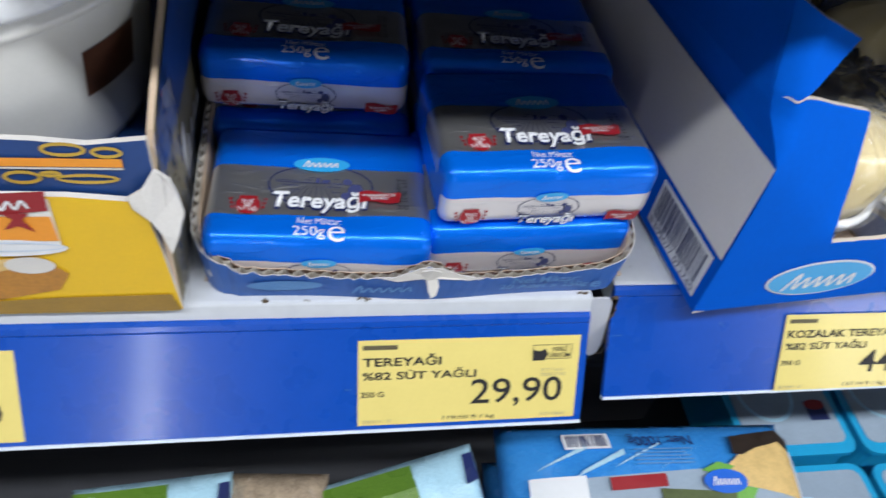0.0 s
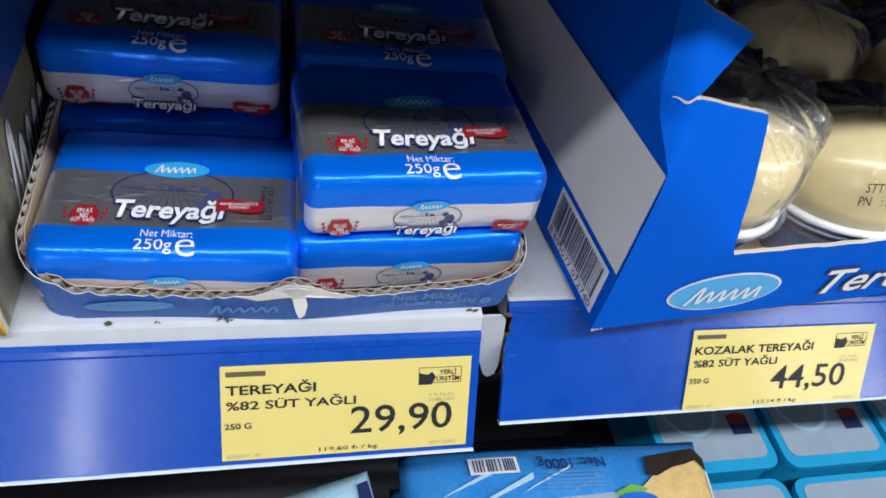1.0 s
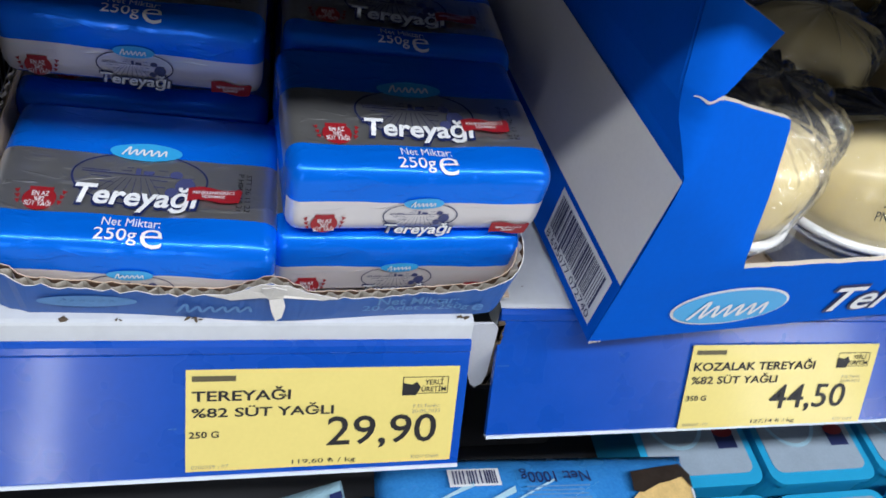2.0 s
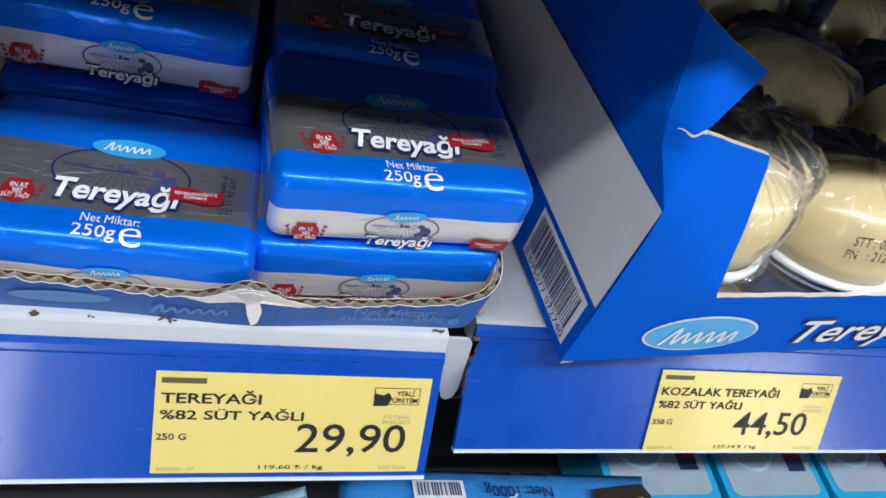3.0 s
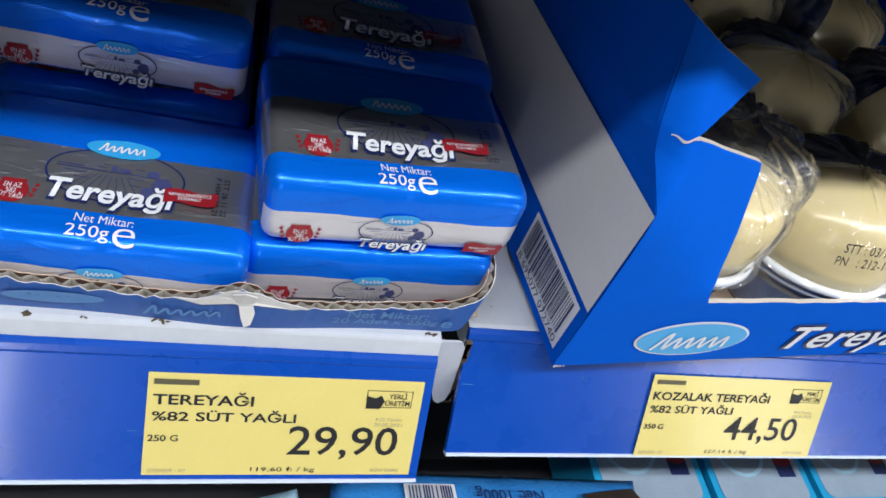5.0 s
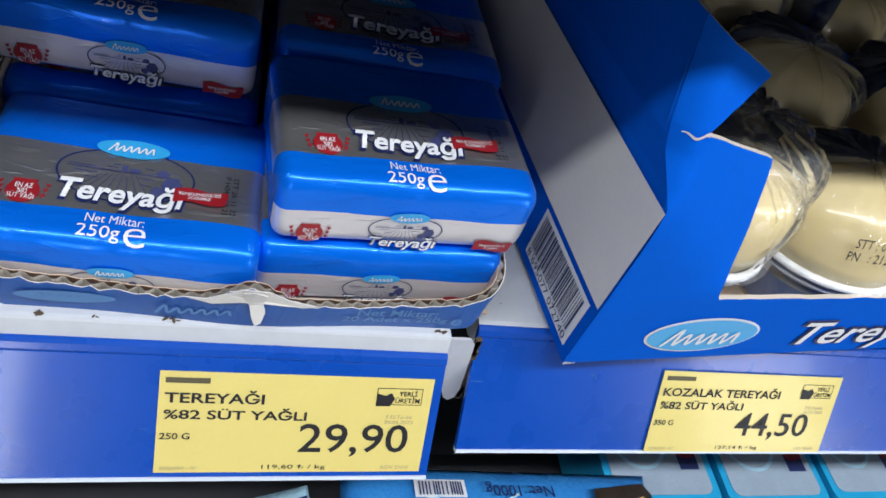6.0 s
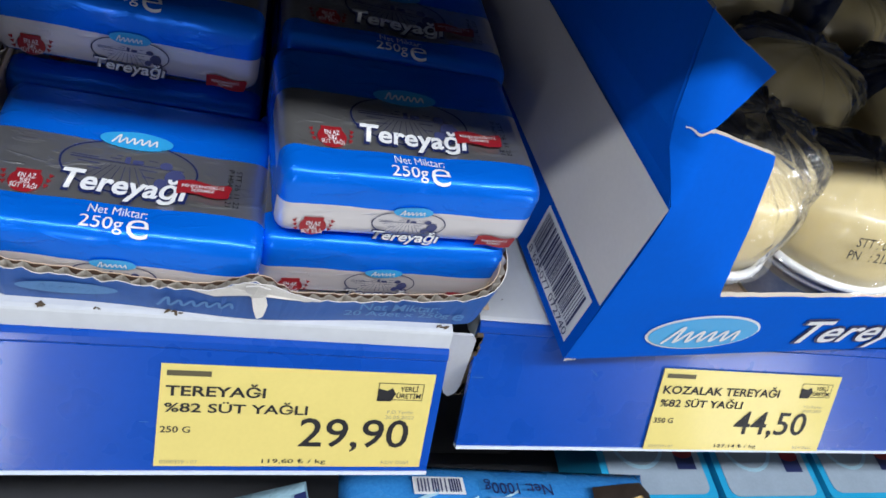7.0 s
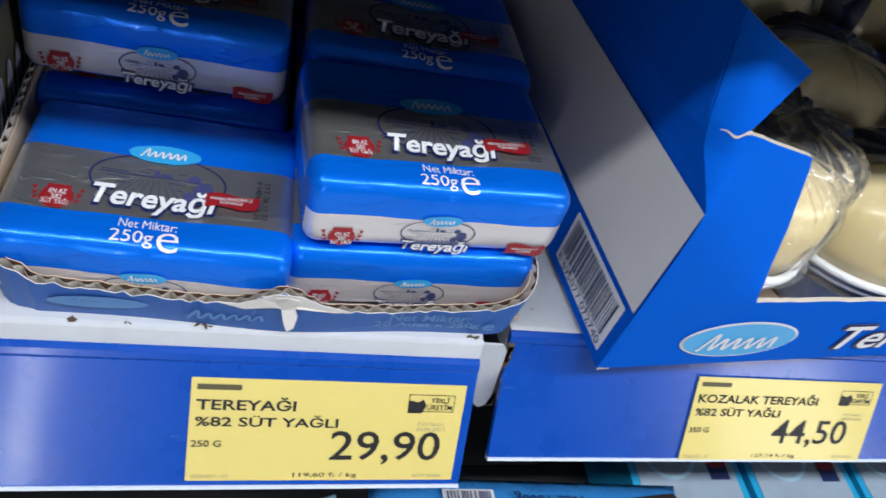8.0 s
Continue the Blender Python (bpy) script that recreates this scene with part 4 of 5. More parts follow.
tub = butter_tub(2.815, 0.493, 0.185, (-3, -6, 0), "round cup of butter with a black date stamp, in clear wrap", seed=1.0, face=-20)
part("date_stamp", words("STT : 03/11/22\nPN   : 212-1-216", 0.30 * S, 0.10 * S, 0.006), M_BLACK_INK, tub, "", pose(-0.07 * S, -0.366 * S, 0.585 * S, 74, 0, -9))
cup = butter_tub(2.02, 0.53, 0.185, (0, 4, 0), "round cup of cream-coloured butter in loose clear wrap", seed=5.0, face=10)
part("loose_wrap", film_wrap(0.355 * S, 0.40 * S, 31.0), M_FILM, cup, "loose clear film standing off the butter", pose(0.05 * S, 0.07 * S, 0.07 * S))
butter_tub(3.60, 0.58, 0.185, (2, 2, 60), seed=9.0, face=-70)
# the cups behind
BEHIND = [(1.98, 1.36), (2.76, 1.34), (3.54, 1.36), (1.96, 2.18), (2.74, 2.14), (3.52, 2.18), (2.36, 2.92), (3.14, 2.92)]
for k, (x, y) in enumerate(BEHIND):
    butter_tub(x + random.uniform(-0.02, 0.02), y, 0.185, (random.uniform(0, 6), random.uniform(-5, 5), 0), "cup of butter with a navy sticker in clear wrap", 11.0 + 3 * k, random.uniform(-150, -90) if k % 3 == 0 else random.uniform(-20, 60), h=0.366 + 0.06 * int(y))


# ---- the grey end plate between the shelves ----
def end_plate():
    o = P(1.11, 0.10, 0.10)
    ob = thing("bracket_plate", o, "grey enamelled steel end plate with grimy edge", "bracket")
    u = S
    out = [(-0.09, 0.03), (0.02, 0.03), (0.045, 0.0), (0.055, -0.08), (0.085, -0.33), (0.080, -0.40), (0.055, -0.425), (0.028, -0.40), (-0.055, -0.18), (-0.07, -0.08)]
    pts = [Vector((x * u, 0, z * u)) for x, z in out]
    part("plate", board(pts, (0.0, 0.012 * u, 0)), [M_PLATE, M_PLATE], ob)
    grime = bmesh.new()
    seam = [(0.05, 0.01), (0.062, -0.08), (0.094, -0.33), (0.088, -0.41)]
    for (x0, z0), (x1, z1) in zip(seam, seam[1:]):
        for k in range(10):
            f = k / 10
            x, z = x0 + (x1 - x0) * f, z0 + (z1 - z0) * f
            block(((x - 0.006) * u, 0.004 * u, (z - 0.014) * u), ((x + random.uniform(0.008, 0.022)) * u, 0.02 * u, (z + 0.016) * u), bm=grime)
    part("grime", grime, M_RUST, ob, "brown crust along the edge")


end_plate()


def crumb(x, y, z, size):
    bm = bmesh.new()
    s = size * random.uniform(0.2, 0.45) * S
    bmesh.ops.create_icosphere(bm, subdivisions=1, radius=s, matrix=pose(0, 0, 0, 0, 0, random.uniform(0, 180)) @ Matrix.Diagonal((1.6, 0.6, 0.5, 1)))
    for v in bm.verts:
        v.co += Vector([random.uniform(-0.25, 0.25) * s for _ in range(3)])
    ob = tagged(new("crumb", mesh_of("crumb", bm, M_RUST)), "small brown crumb of dirt on the white shelf edge", "crumb", "crumbs on the shelf edge")
    ob.location = P(x, y, z) + Vector((0, 0, 0.4 * s))


for x, y, size, n in [(-0.385, 0.090, 0.026, 5), (-0.21, 0.09, 0.012, 3), (0.03, 0.092, 0.026, 4), (0.05, 0.115, 0.008, 2), (0.19, 0.11, 0.006, 2), (0.29, 0.095, 0.010, 2), (0.55, 0.11, 0.006, 1), (0.99, 0.102, 0.024, 5), (1.30, 0.30, 0.008, 1), (-0.05, 0.11, 0.006, 2)]:
    for k in range(n):
        crumb(x + random.uniform(-1, 1) * size, y + random.uniform(-0.1, 0.2) * size, 0.170 if x < 1.1 else 0.120, size)


# ---- the yellow carton and the bucket on it ----
def yellow_carton():
    o = P(-0.70, 0.05, 0.172)
    ob = thing("yellow_carton", o, "yellow and navy printed carton with torn corner", "carton")
    u = S
    t = 0.025 * u
    part("front_panel", board([(-1.7 * u, 0, 0), (-0.03 * u, 0, 0), (0, 0, 0.012 * u), (-0.03 * u, 0, 0.36 * u), (-0.06 * u, 0, 0.60 * u), (-0.30 * u, 0, 0.625 * u), (-1.7 * u, 0, 0.635 * u)], (0, t, 0)), [M_YELLOW, M_PULP], ob, "yellow front panel")
    part("inner_front", board([(-0.54 * u, t * 1.6, 0.3 * u), (-0.012 * u, t * 1.6, 0.3 * u), (-0.012 * u, t * 1.6, 0.84 * u), (-0.20 * u, t * 1.6, 0.815 * u), (-0.36 * u, t * 1.6, 0.83 * u), (-0.52 * u, t * 1.6, 0.835 * u), (-0.54 * u, t * 1.6, 0.80 * u)], (0, t, 0)), [M_NAVYBOARD, M_PULP], ob, "navy panel with gold print")
    side = part("side_wall", board([(-t, t * 0.9, 0.01 * u), (-t, 3.4 * u, 0.01 * u), (-t, 3.4 * u, 1.12 * u), (-t, 0.75 * u, 1.04 * u), (-t, 0.36 * u, 0.92 * u), (-t, 0.12 * u, 0.82 * u), (-t, t * 0.9, 0.60 * u)], (t * 0.9, 0, 0)), [M_OLIVE, M_KRAFT], ob, "photo-printed side wall")
    part("floor_board", block((-1.7 * u, t, 0), (-t, 3.4 * u, 0.02 * u)), M_KRAFT, ob)
    part("top_board", block((-1.7 * u, t * 2.8, 0.43 * u), (-t, 3.4 * u, 0.455 * u)), M_NAVYBOARD, ob)
    right = pose(0, 0, 0, 90, 0, 90)  # seen from the right: x backwards, y up
    ink("side_script", brand_marks(0.9 * u, 0.75 * u), M_WHITE_INK, side, 0.75 * u, 0.32 * u, 0.0 - t * 0.1 + 0.0008, right)
    ink("side_band", flat([(0.05 * u, 0.60 * u), (2.5 * u, 0.60 * u), (2.5 * u, 1.07 * u), (0.75 * u, 1.02 * u), (0.365 * u, 0.90 * u), (0.13 * u, 0.80 * u)]), M_NAVYBOARD, side, 0, 0, -t * 0.1 + 0.0007, right)
    stand = pose(0, 0, 0, 90, 0, 0)
    def put(name, data, m, x, z, lift=0.0006, turn=0.0):
        ink(name, data, m, ob, x * u, z * u, lift, stand, turn=turn)
    put("wood_strip", flat([(-1.7 * u, 0.01 * u), (-0.004 * u, 0.01 * u), (-0.03 * u, 0.11 * u), (-0.45 * u, 0.10 * u), (-0.8 * u, 0.075 * u), (-1.7 * u, 0.06 * u)]), M_OCHRE, 0, 0)
    put("cheese_block", flat([(-0.66 * u, 0.09 * u), (-0.42 * u, 0.15 * u), (-0.37 * u, 0.24 * u), (-0.43 * u, 0.30 * u), (-0.66 * u, 0.24 * u), (-0.70 * u, 0.15 * u)]), M_CRUST, 0, 0)
    put("cheese_block_top", flat([(-0.43 * u, 0.302 * u), (-0.66 * u, 0.242 * u), (-0.60 * u, 0.32 * u), (-0.45 * u, 0.335 * u)]), M_CHEESE, 0, 0, 0.0008)
    put("white_cheese", disc(0.17 * u, 0.09 * u, 18), M_PULP, -0.49, 0.29, 0.0009)
    cup = bmesh.new()
    flat([(-0.2 * u, -0.16 * u), (0.19 * u, -0.16 * u), (0.2 * u, 0.09 * u), (-0.2 * u, 0.09 * u)], cup)
    put("cup_print", cup, M_BUCKET, -0.55, 0.53, 0.0007)
    put("cup_band", bar(-0.195 * u, -0.06 * u, 0.19 * u, 0.06 * u), M_ORANGE_INK, -0.55, 0.48, 0.0010)
    put("cup_foot", disc(0.42 * u, 0.085 * u, 30), M_TUB, -0.55, 0.385, 0.0011)
    put("cup_rim", disc(0.41 * u, 0.05 * u, 30, 0.008 * u), M_RAIL_LIP, -0.55, 0.392, 0.0014)
    put("red_ribbon", flat([(-0.2 * u, -0.05 * u), (0.19 * u, 0.0), (0.2 * u, 0.09 * u), (-0.2 * u, 0.06 * u)]), M_RED_INK, -0.55, 0.57, 0.0013)
    put("ribbon_mark", brand_marks(0.36 * u, 0.10 * u), M_WHITE_INK, -0.54, 0.595, 0.0016, 6)
    put("red_star", flat([(-0.04 * u, 0.06 * u), (-0.01 * u, 0.03 * u), (-0.05 * u, -0.02 * u), (0, 0.0), (0.05 * u, -0.03 * u), (0.02 * u, 0.03 * u), (0.05 * u, 0.06 * u)]), M_RED_INK, -0.47, 0.50, 0.0016)
    back = pose(0, t * 1.6, 0, 90, 0, 0)
    def deep(name, data, m, x, z):
        ink(name, data, m, ob, x * u, z * u, 0.0007, back)
    deep("orange_line", bar(-0.28 * u, -0.018 * u, 0.2 * u, 0.018 * u), M_ORANGE_INK, -0.30, 0.745)
    deep("white_line", bar(-0.28 * u, -0.004 * u, 0.2 * u, 0.004 * u), M_PULP, -0.30, 0.72)
    for x, z, w, h in ((-0.27, 0.80, 0.14, 0.06), (-0.42, 0.68, 0.12, 0.06), (-0.22, 0.675, 0.20, 0.045), (-0.14, 0.79, 0.10, 0.05), (-0.33, 0.695, 0.07, 0.03)):
        deep("gold_scroll", disc(w * u, h * u, 24, 0.014 * u), M_GOLD_INK, x, z)
    wrap_bm, rows = bmesh.new(), []  # loose wrapping film at the corner
    for i in range(9):
        row = []
        for j in range(22):
            y, z = (0.02 + 0.05 * i) * u, (0.02 + 0.040 * j) * u
            row.append(wrap_bm.verts.new(((0.012 + 0.018 * abs(noise.noise(Vector((i * 0.9, j * 0.35, 3.0)))) + 0.010 * math.sin(i * 2.1)) * u, y, z)))
        rows.append(row)
    for a, b in zip(rows, rows[1:]):
        for j in range(21):
            wrap_bm.faces.new((a[j], b[j], b[j + 1], a[j + 1])).smooth = True
    part("loose_wrap", wrap_bm, M_FILM, ob, "crumpled clear wrapping film")
    torn = [(-0.09, 0.58, -0.012), (-0.10, 0.63, -0.01), (-0.05, 0.66, 0.0), (-0.01, 0.72, 0.03), (0.03, 0.66, 0.05), (0.045, 0.58, 0.06), (0.06, 0.50, 0.04), (0.035, 0.42, 0.0), (0.01, 0.36, -0.02), (-0.01, 0.46, -0.02), (-0.035, 0.52, -0.018)]
    part("torn_corner", board([(x * u, y * u, z * u) for x, z, y in torn], (0.004 * u, 0.012 * u, 0)), [M_PULP, M_PULP], ob, "white torn paper corner")


yellow_carton()


def bucket():
    u = S
    ob = thing("cheese_bucket", P(-1.58, 0.88, 0.629), "large white plastic bucket with brown label on the carton", "bucket")
    part("body", lathe([(0.66 * u, 0), (0.705 * u, 0.012 * u), (0.72 * u, 0.06 * u), (0.80 * u, 0.62 * u), (0.80 * u, 0.63 * u), (0.83 * u, 0.635 * u), (0.835 * u, 0.67 * u), (0.81 * u, 0.68 * u), (0.81 * u, 0.72 * u)], 64), M_BUCKET, ob)
    lid = part("lid", lathe([(0.80 * u, 0.715 * u), (0.87 * u, 0.72 * u), (0.885 * u, 0.74 * u), (0.885 * u, 0.80 * u), (0.87 * u, 0.82 * u), (0.81 * u, 0.82 * u), (0.79 * u, 0.79 * u), (0.3 * u, 0.785 * u)], 64), M_TUB, ob, "milky lid with a raised rim")
    lab, rows = bmesh.new(), []
    for i in range(13):
        a = math.radians(-36 + 20 * i / 12)
        rows.append([lab.verts.new((r * u * math.cos(a), r * u * math.sin(a), z * u)) for r, z in ((0.757, 0.29), (0.785, 0.48))])
    for a, b in zip(rows, rows[1:]):
        lab.faces.new((a[0], b[0], b[1], a[1]))
    part("label", lab, M_BROWN_LABEL, ob, "reddish brown label")
    part("lid_print", disc(1.1 * u, 1.1 * u, 48), M_BROWN_LABEL, lid, "brown printed lid top", pose(0, 0, 0.789 * u))


bucket()


# ---- the shelf below ----
def pillow_height(a, b, h):
    k = max(0.0, (1 - abs(2 * a) ** 3.0)) * max(0.0, (1 - abs(2 * b) ** 3.0))
    return h * k ** 0.45


def pillow(w, d, h, seed=0.0, crumple=0.03):
    """A filled bag: puffed in the middle, flat sealed ends, crumpled foil."""
    bm = bmesh.new()
    nx, ny = 40, 26
    for side in (1, -1):
        g = [[None] * (ny + 1) for _ in range(nx + 1)]
        for i in range(nx + 1):
            for j in range(ny + 1):
                a, b = i / nx - 0.5, j / ny - 0.5
                wr = crumple * h * noise.noise(Vector((a * 9 + seed, b * 5, side))) + 0.5 * crumple * h * noise.noise(Vector((a * 24 + seed, b * 14, side)))
                z = side * (pillow_height(a, b, h / 2) + wr * (1 if 0 < i < nx and 0 < j < ny else 0))
                g[i][j] = bm.verts.new((a * w, b * d, z))
        for i in range(nx):
            for j in range(ny):
                q = (g[i][j], g[i + 1][j], g[i + 1][j + 1], g[i][j + 1])
                bm.faces.new(q if side > 0 else q[::-1]).smooth = True
    bmesh.ops.remove_doubles(bm, verts=bm.verts, dist=1e-5)
    return bm


def on_bag(data, w, d, h, x, y, lift, turn=0.0):
    """Bends flat print onto the bag's upper side."""
    if not isinstance(data, bpy.types.Mesh):
        bm = data
        bmesh.ops.triangulate(bm, faces=bm.faces)
        for _ in range(3):
            long = [e for e in bm.edges if e.calc_length() > 0.012]
            if long:
                bmesh.ops.subdivide_edges(bm, edges=long, cuts=1)
                bmesh.ops.triangulate(bm, faces=bm.faces)
        data = bpy.data.meshes.new("print")
        bm.to_mesh(data)
        bm.free()
    c, s = math.cos(turn), math.sin(turn)
    for v in data.vertices:
        a, b = x + v.co.x * c - v.co.y * s, y + v.co.x * s + v.co.y * c
        v.co = (a, b, pillow_height(a / w, b / d, h / 2) + lift)
    return data


def cheese_bag():
    u = S
    w, d, h = 1.90 * u, 1.35 * u, 0.62 * u
    ob = thing("cheese_bag", P(1.84, -0.36, -1.62), "blue foil bag of sliced cheese with cheese picture", "cheese bag", "bags on the lower shelf", turn=(14, 0, -2))
    part("bag", pillow(w, d, h, 2.0), M_BAGBLUE, ob, "crumpled blue foil")
    def put(name, data, m, x, y, lift, turn=0.0):
        part(name, on_bag(data, w, d, h, x * u, y * u, lift, turn), m, ob)
    put("pale_sweep", flat([(-0.5 * u, -0.12 * u), (0.5 * u, 0.0), (0.52 * u, 0.2 * u), (-0.35 * u, 0.05 * u)]), M_BAGLIGHT, -0.15, 0.14, 0.0030)
    for k, (x, y, wide) in enumerate(((-0.62, 0.42, 0.030), (-0.40, 0.37, 0.045), (-0.16, 0.42, 0.035), (0.10, 0.40, 0.030))):
        put("white_streak", flat([(-0.16 * u, -0.06 * u), (0.16 * u, 0.06 * u + 0.01 * k * u), (0.16 * u, 0.06 * u + wide * u), (-0.10 * u, -0.06 * u + wide * u)]), M_BAGLIGHT, x, y, 0.0034)
    put("pale_front", flat([(-0.62 * u, -0.3 * u), (0.9 * u, -0.3 * u), (0.9 * u, 0.02 * u), (0.2 * u, 0.10 * u), (-0.62 * u, 0.06 * u)]), M_CYANTOP, 0.0, 0.24, 0.0032)
    put("barcode_field", bar(-0.14 * u, -0.05 * u, 0.14 * u, 0.05 * u), M_WHITE_INK, -0.45, 0.53, 0.0034)
    bars, x = bmesh.new(), -0.12
    while x < 0.12:
        bar(x * u, -0.038 * u, (x + 0.008) * u, 0.038 * u, bars)
        x += random.choice((0.014, 0.018, 0.024))
    put("barcode", bars, M_NAVY_INK, -0.45, 0.53, 0.0046)
    for child in ob.children:
        if child.name.startswith("barcode") and "field" not in child.name:
            tagged(child, kind="stuff")
    put("weight_print", words("Net: 1000g", 0.40 * u, 0.085 * u, 0.01), M_NAVY_INK, 0.0, 0.53, 0.0046, math.pi)
    lines = bmesh.new()
    for i in range(5):
        bar(-0.20 * u, (-0.008 - 0.022 * i) * u, random.uniform(0.12, 0.22) * u, (0.0 - 0.022 * i) * u, lines)
    put("small_print", lines, M_TRAYPRINT, 0.02, 0.47, 0.0046)
    put("cheese_picture", flat([(-0.16 * u, -0.10 * u), (0.30 * u, -0.18 * u), (0.30 * u, 0.12 * u), (0.22 * u, 0.22 * u), (-0.10 * u, 0.10 * u), (-0.24 * u, 0.0)]), M_CHEESE, 0.60, 0.34, 0.0036)
    put("cheese_rind", flat([(-0.16 * u, 0.09 * u), (-0.10 * u, 0.08 * u), (0.02 * u, 0.13 * u), (0.12 * u, 0.15 * u), (0.22 * u, 0.18 * u), (0.29 * u, 0.12 * u), (0.31 * u, 0.20 * u), (0.24 * u, 0.26 * u), (-0.14 * u, 0.20 * u)]), M_RIND, 0.60, 0.34, 0.0048)
    put("leaf_picture", flat([(-0.12 * u, 0.0), (0.0, 0.05 * u), (0.10 * u, 0.02 * u), (0.0, -0.04 * u)]), M_LEAF, 0.32, 0.33, 0.0044)
    put("leaf_low", flat([(-0.08 * u, -0.10 * u), (0.06 * u, -0.06 * u), (0.16 * u, 0.06 * u), (0.02 * u, 0.08 * u)]), M_LEAF, 0.38, 0.16, 0.0044)
    put("white_edge", flat([(0.0, -0.3 * u), (0.05 * u, -0.3 * u), (0.04 * u, 0.22 * u), (0.0, 0.22 * u)]), M_WHITE_INK, 0.88, 0.24, 0.0040)
    put("red_print", flat([(-0.17 * u, -0.045 * u), (0.17 * u, -0.030 * u), (0.17 * u, 0.045 * u), (-0.17 * u, 0.030 * u)]), M_RED_INK, -0.20, 0.27, 0.0056)
    put("red_line", bar(-0.15 * u, -0.022 * u, 0.15 * u, 0.022 * u), M_RED_INK, -0.16, 0.13, 0.0056)
    put("red_edge_print", bar(-0.22 * u, -0.03 * u, 0.22 * u, 0.03 * u), M_RED_INK, 0.66, 0.06, 0.0056)
    put("olive_picture", flat([(-0.2 * u, -0.3 * u), (0.24 * u, -0.3 * u), (0.24 * u, 0.04 * u), (-0.22 * u, 0.07 * u)]), M_LEAFDARK, 0.14, 0.16, 0.0052)
    put("white_panel", bar(-0.16 * u, -0.2 * u, 0.16 * u, 0.12 * u), M_WHITE_INK, -0.66, 0.20, 0.0040)
    put("blue_oval", disc(0.28 * u, 0.14 * u, 28), M_OVALBLUE, 0.33, 0.26, 0.0062)
    put("oval_mark", brand_marks(0.24 * u, 0.10 * u), M_WHITE_INK, 0.33, 0.26, 0.0068)
    return ob


stacked = [(cheese_bag(), 0.46)]


def snack_bag(x, y, z, w, turn, label, green=True):
    u = S
    d, h = 0.95 * u, 0.42 * u
    w *= u
    ob = thing("cheese_bag", P(x, y, z), label, "cheese bag", "bags on the lower shelf", turn=turn)
    part("bag", pillow(w, d, h, x * 7, 0.06), M_BAGLIGHT if green else M_BEIGE, ob, "crumpled foil")
    if green:
        part("green_print", on_bag(flat([(-0.49 * w, -0.42 * d), (0.13 * w, -0.42 * d), (0.10 * w, 0.485 * d), (-0.485 * w, 0.485 * d)]), w, d, h, 0, 0, 0.0026), M_BAGGREEN, ob)
        part("lime_print", on_bag(flat([(-0.36 * w, -0.42 * d), (0.03 * w, -0.42 * d), (0.02 * w, 0.22 * d), (-0.26 * w, 0.28 * d)]), w, d, h, 0, 0, 0.0042), M_BAGYELLOW, ob)
        part("blue_corner", on_bag(flat([(0.40 * w, 0.30 * d), (0.485 * w, 0.30 * d), (0.485 * w, 0.46 * d), (0.42 * w, 0.46 * d)]), w, d, h, 0, 0, 0.0036), M_NAVY_INK, ob)
    return ob


stacked.append((snack_bag(-1.00, -0.38, -1.51, 0.80, (34, 0, 4), "green and pale blue foil bag of grated cheese"), 0.40))
stacked.append((snack_bag(-0.42, -0.36, -1.56, 0.56, (30, 0, -4), "crinkled clear bag of beige cheese sticks", False), 0.40))
stacked.append((snack_bag(3.55, -0.62, -1.95, 1.5, (16, 0, 6), "green and pale blue foil bag of cheese slices"), 0.40))
stacked.append((snack_bag(0.35, -0.36, -1.52, 0.92, (30, -9, 10), "green and pale blue foil bag of grated cheese"), 0.40))
# more bags of each kind lie under the top ones
for bag, step in stacked:
    for k in (1, 2):
        if bag.matrix_basis.translation.z - (k * step + 0.25) * S > Z0 - 2.68 * S:
            copy_thing(bag, pose(0, 0, -k * step * S) @ bag.matrix_basis)


def lid_outline(x0, y0, x1, y1, r):
    pts = []
    for cx, cy, a0 in ((x1 - r, y0 + r, -90), (x1 - r, y1 - r, 0), (x0 + r, y1 - r, 90), (x0 + r, y0 + r, 180)):
        pts += [(cx + r * math.cos(math.radians(a0 + 22.5 * k)), cy + r * math.sin(math.radians(a0 + 22.5 * k))) for k in range(5)]
    return pts


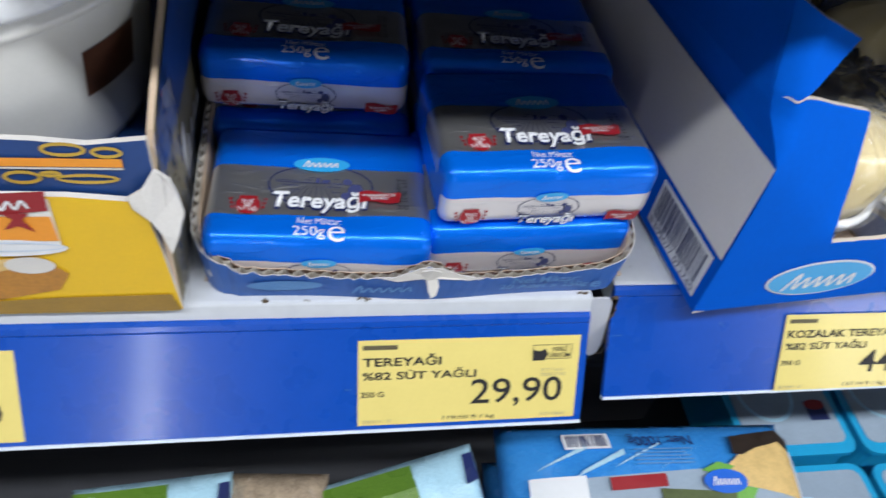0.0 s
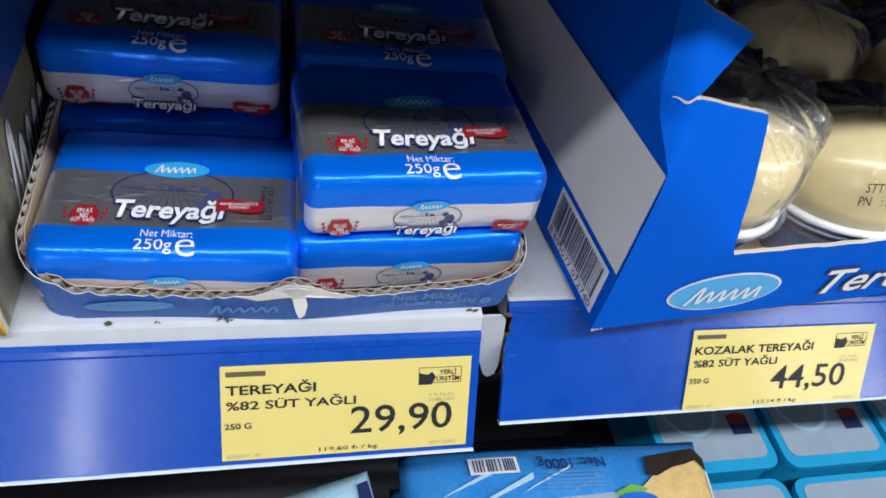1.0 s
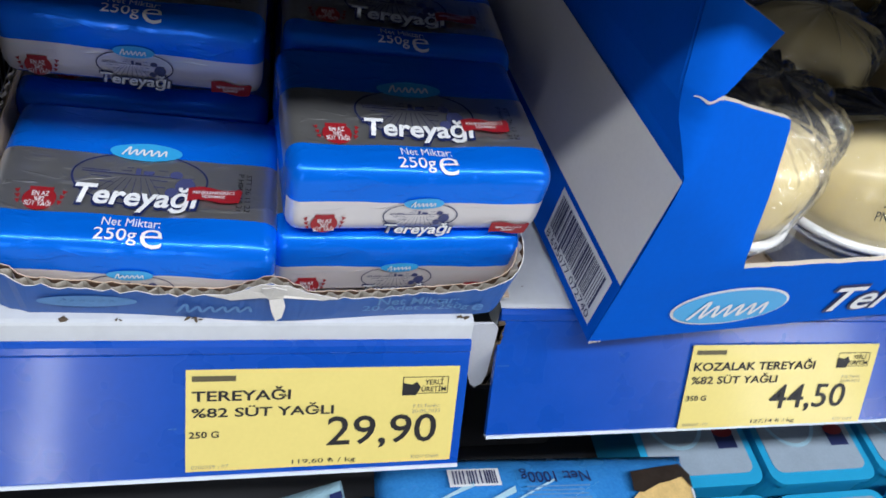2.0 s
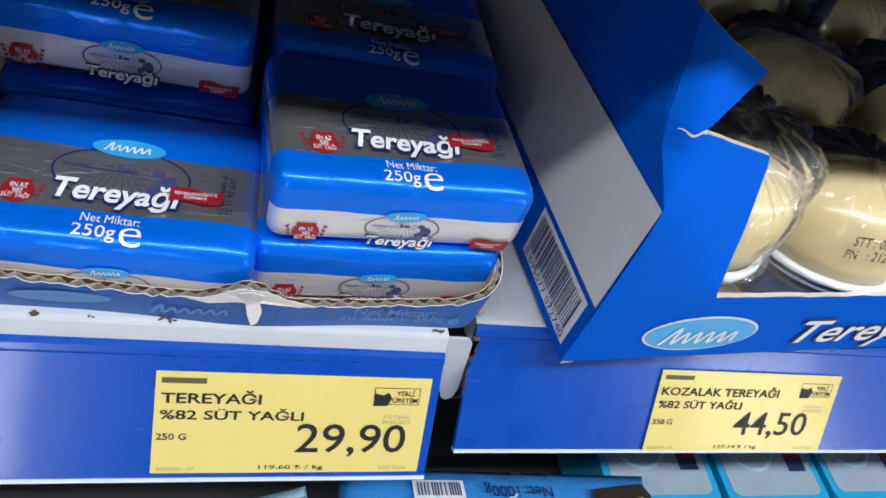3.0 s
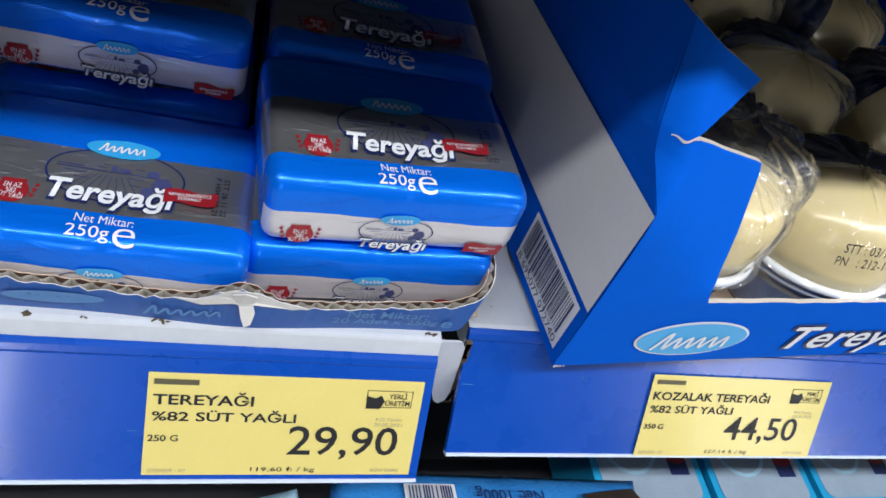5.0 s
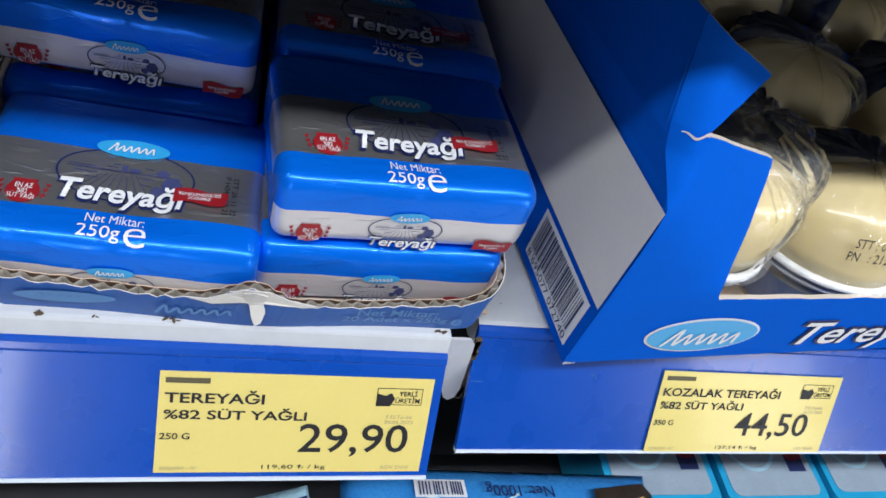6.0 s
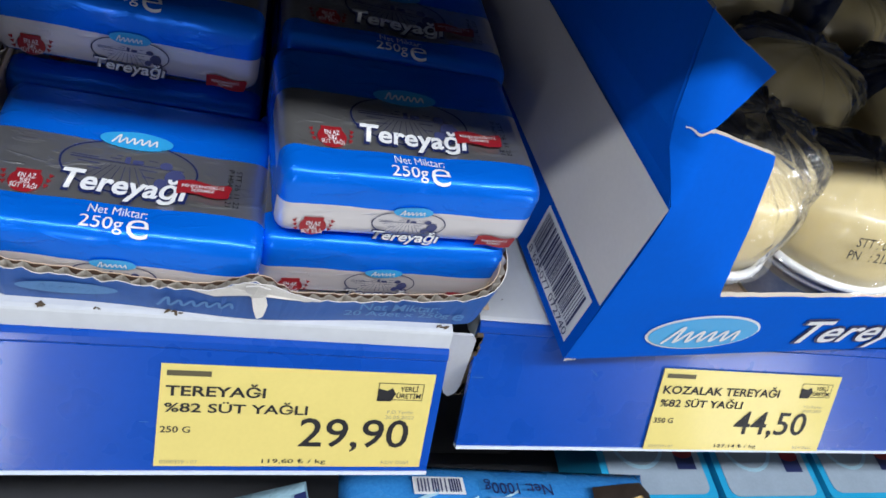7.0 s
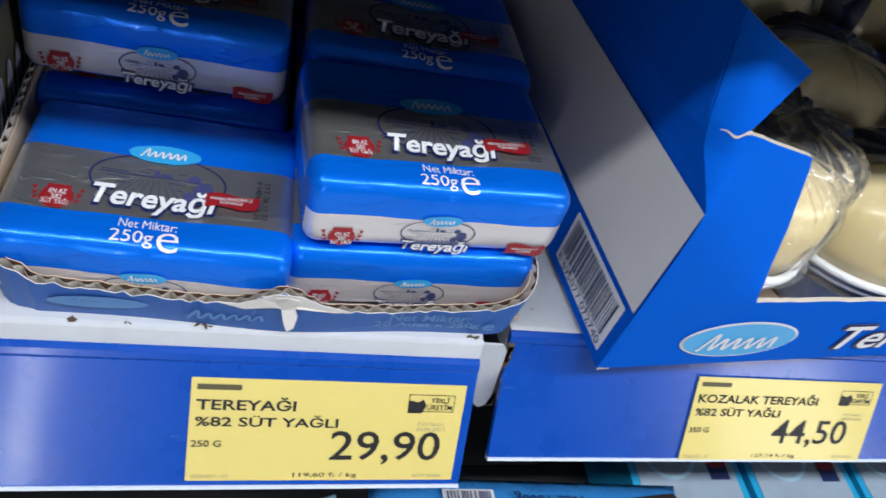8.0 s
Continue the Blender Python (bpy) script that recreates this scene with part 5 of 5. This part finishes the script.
def cyan_carton(x, y, z, label):
    """A shallow cheese tub: rounded cyan body and rim, pale printed lid inset in it."""
    u, w = S, 0.90
    ob = thing("cheese_carton", P(x, y, z), label, "carton", "cyan cartons")
    part("body", board([Vector((px * u, py * u, 0.57 * u)) for px, py in lid_outline(0.02, 0.02, w - 0.02, 0.98, 0.09)], (0, 0, -0.57 * u)), [M_CYAN, M_CYAN], ob)
    part("rim", board([Vector((px * u, py * u, 0.62 * u)) for px, py in lid_outline(0, 0, w, 1.0, 0.10)], (0, 0, -0.05 * u)), [M_CYAN, M_CYAN], ob, "cyan lid rim")
    lid = part("lid_print", board([Vector((px * u, py * u, 0.626 * u)) for px, py in lid_outline(0.055, 0.085, w - 0.055, 0.95, 0.07)], (0, 0, -0.004 * u)), [M_CYANTOP, M_CYANTOP], ob, "pale printed lid")
    part("lid_ring", disc(0.46 * u, 0.50 * u, 32, 0.03 * u), M_BAGLIGHT, lid, "", pose(0.34 * u, 0.52 * u, 0.629 * u))
    part("ring_picture", disc(0.20 * u, 0.14 * u, 18), M_CHEESE, lid, "", pose(0.36 * u, 0.62 * u, 0.630 * u))
    part("navy_mark", bar(-0.08 * u, -0.09 * u, 0.08 * u, 0.07 * u), M_NAVY_INK, lid, "", pose(0.71 * u, 0.36 * u, 0.629 * u))
    part("red_mark", disc(0.17 * u, 0.09 * u, 12), M_RED_INK, lid, "", pose(0.71 * u, 0.40 * u, 0.632 * u))
    part("grey_print", bar(-0.06 * u, -0.02 * u, 0.06 * u, 0.02 * u), M_TRAYPRINT, lid, "", pose(0.70 * u, 0.60 * u, 0.629 * u))


for x, y, z in ((2.76, 0.26, -2.24), (3.72, 0.24, -2.24), (4.68, 0.26, -2.24), (2.74, -0.80, -2.28), (3.70, -0.82, -2.28), (4.66, -0.80, -2.28), (2.70, 1.42, -2.34), (3.66, 1.44, -2.34)):
    cyan_carton(x + 0.10, y + 0.0, z - 0.33, "cyan cheese tub with pale printed lid on the shelf below")
for x, y in ((0.5, 1.1), (1.6, 1.0), (-0.9, 1.2)):
    ob = thing("dark_crate", P(x, y, -2.69), "dark plastic crate deep in the lower shelf", "crate", "crates behind the bags")
    part("crate_body", block((0, 0, 0), (0.95 * S, 1.1 * S, 0.9 * S), 0.04 * S), M_DARK, ob)

# clear films let the light through
for ob in scene.objects:
    if ob.type == "MESH" and ob.data.materials and ob.data.materials[0] == M_FILM:
        ob.visible_shadow = False
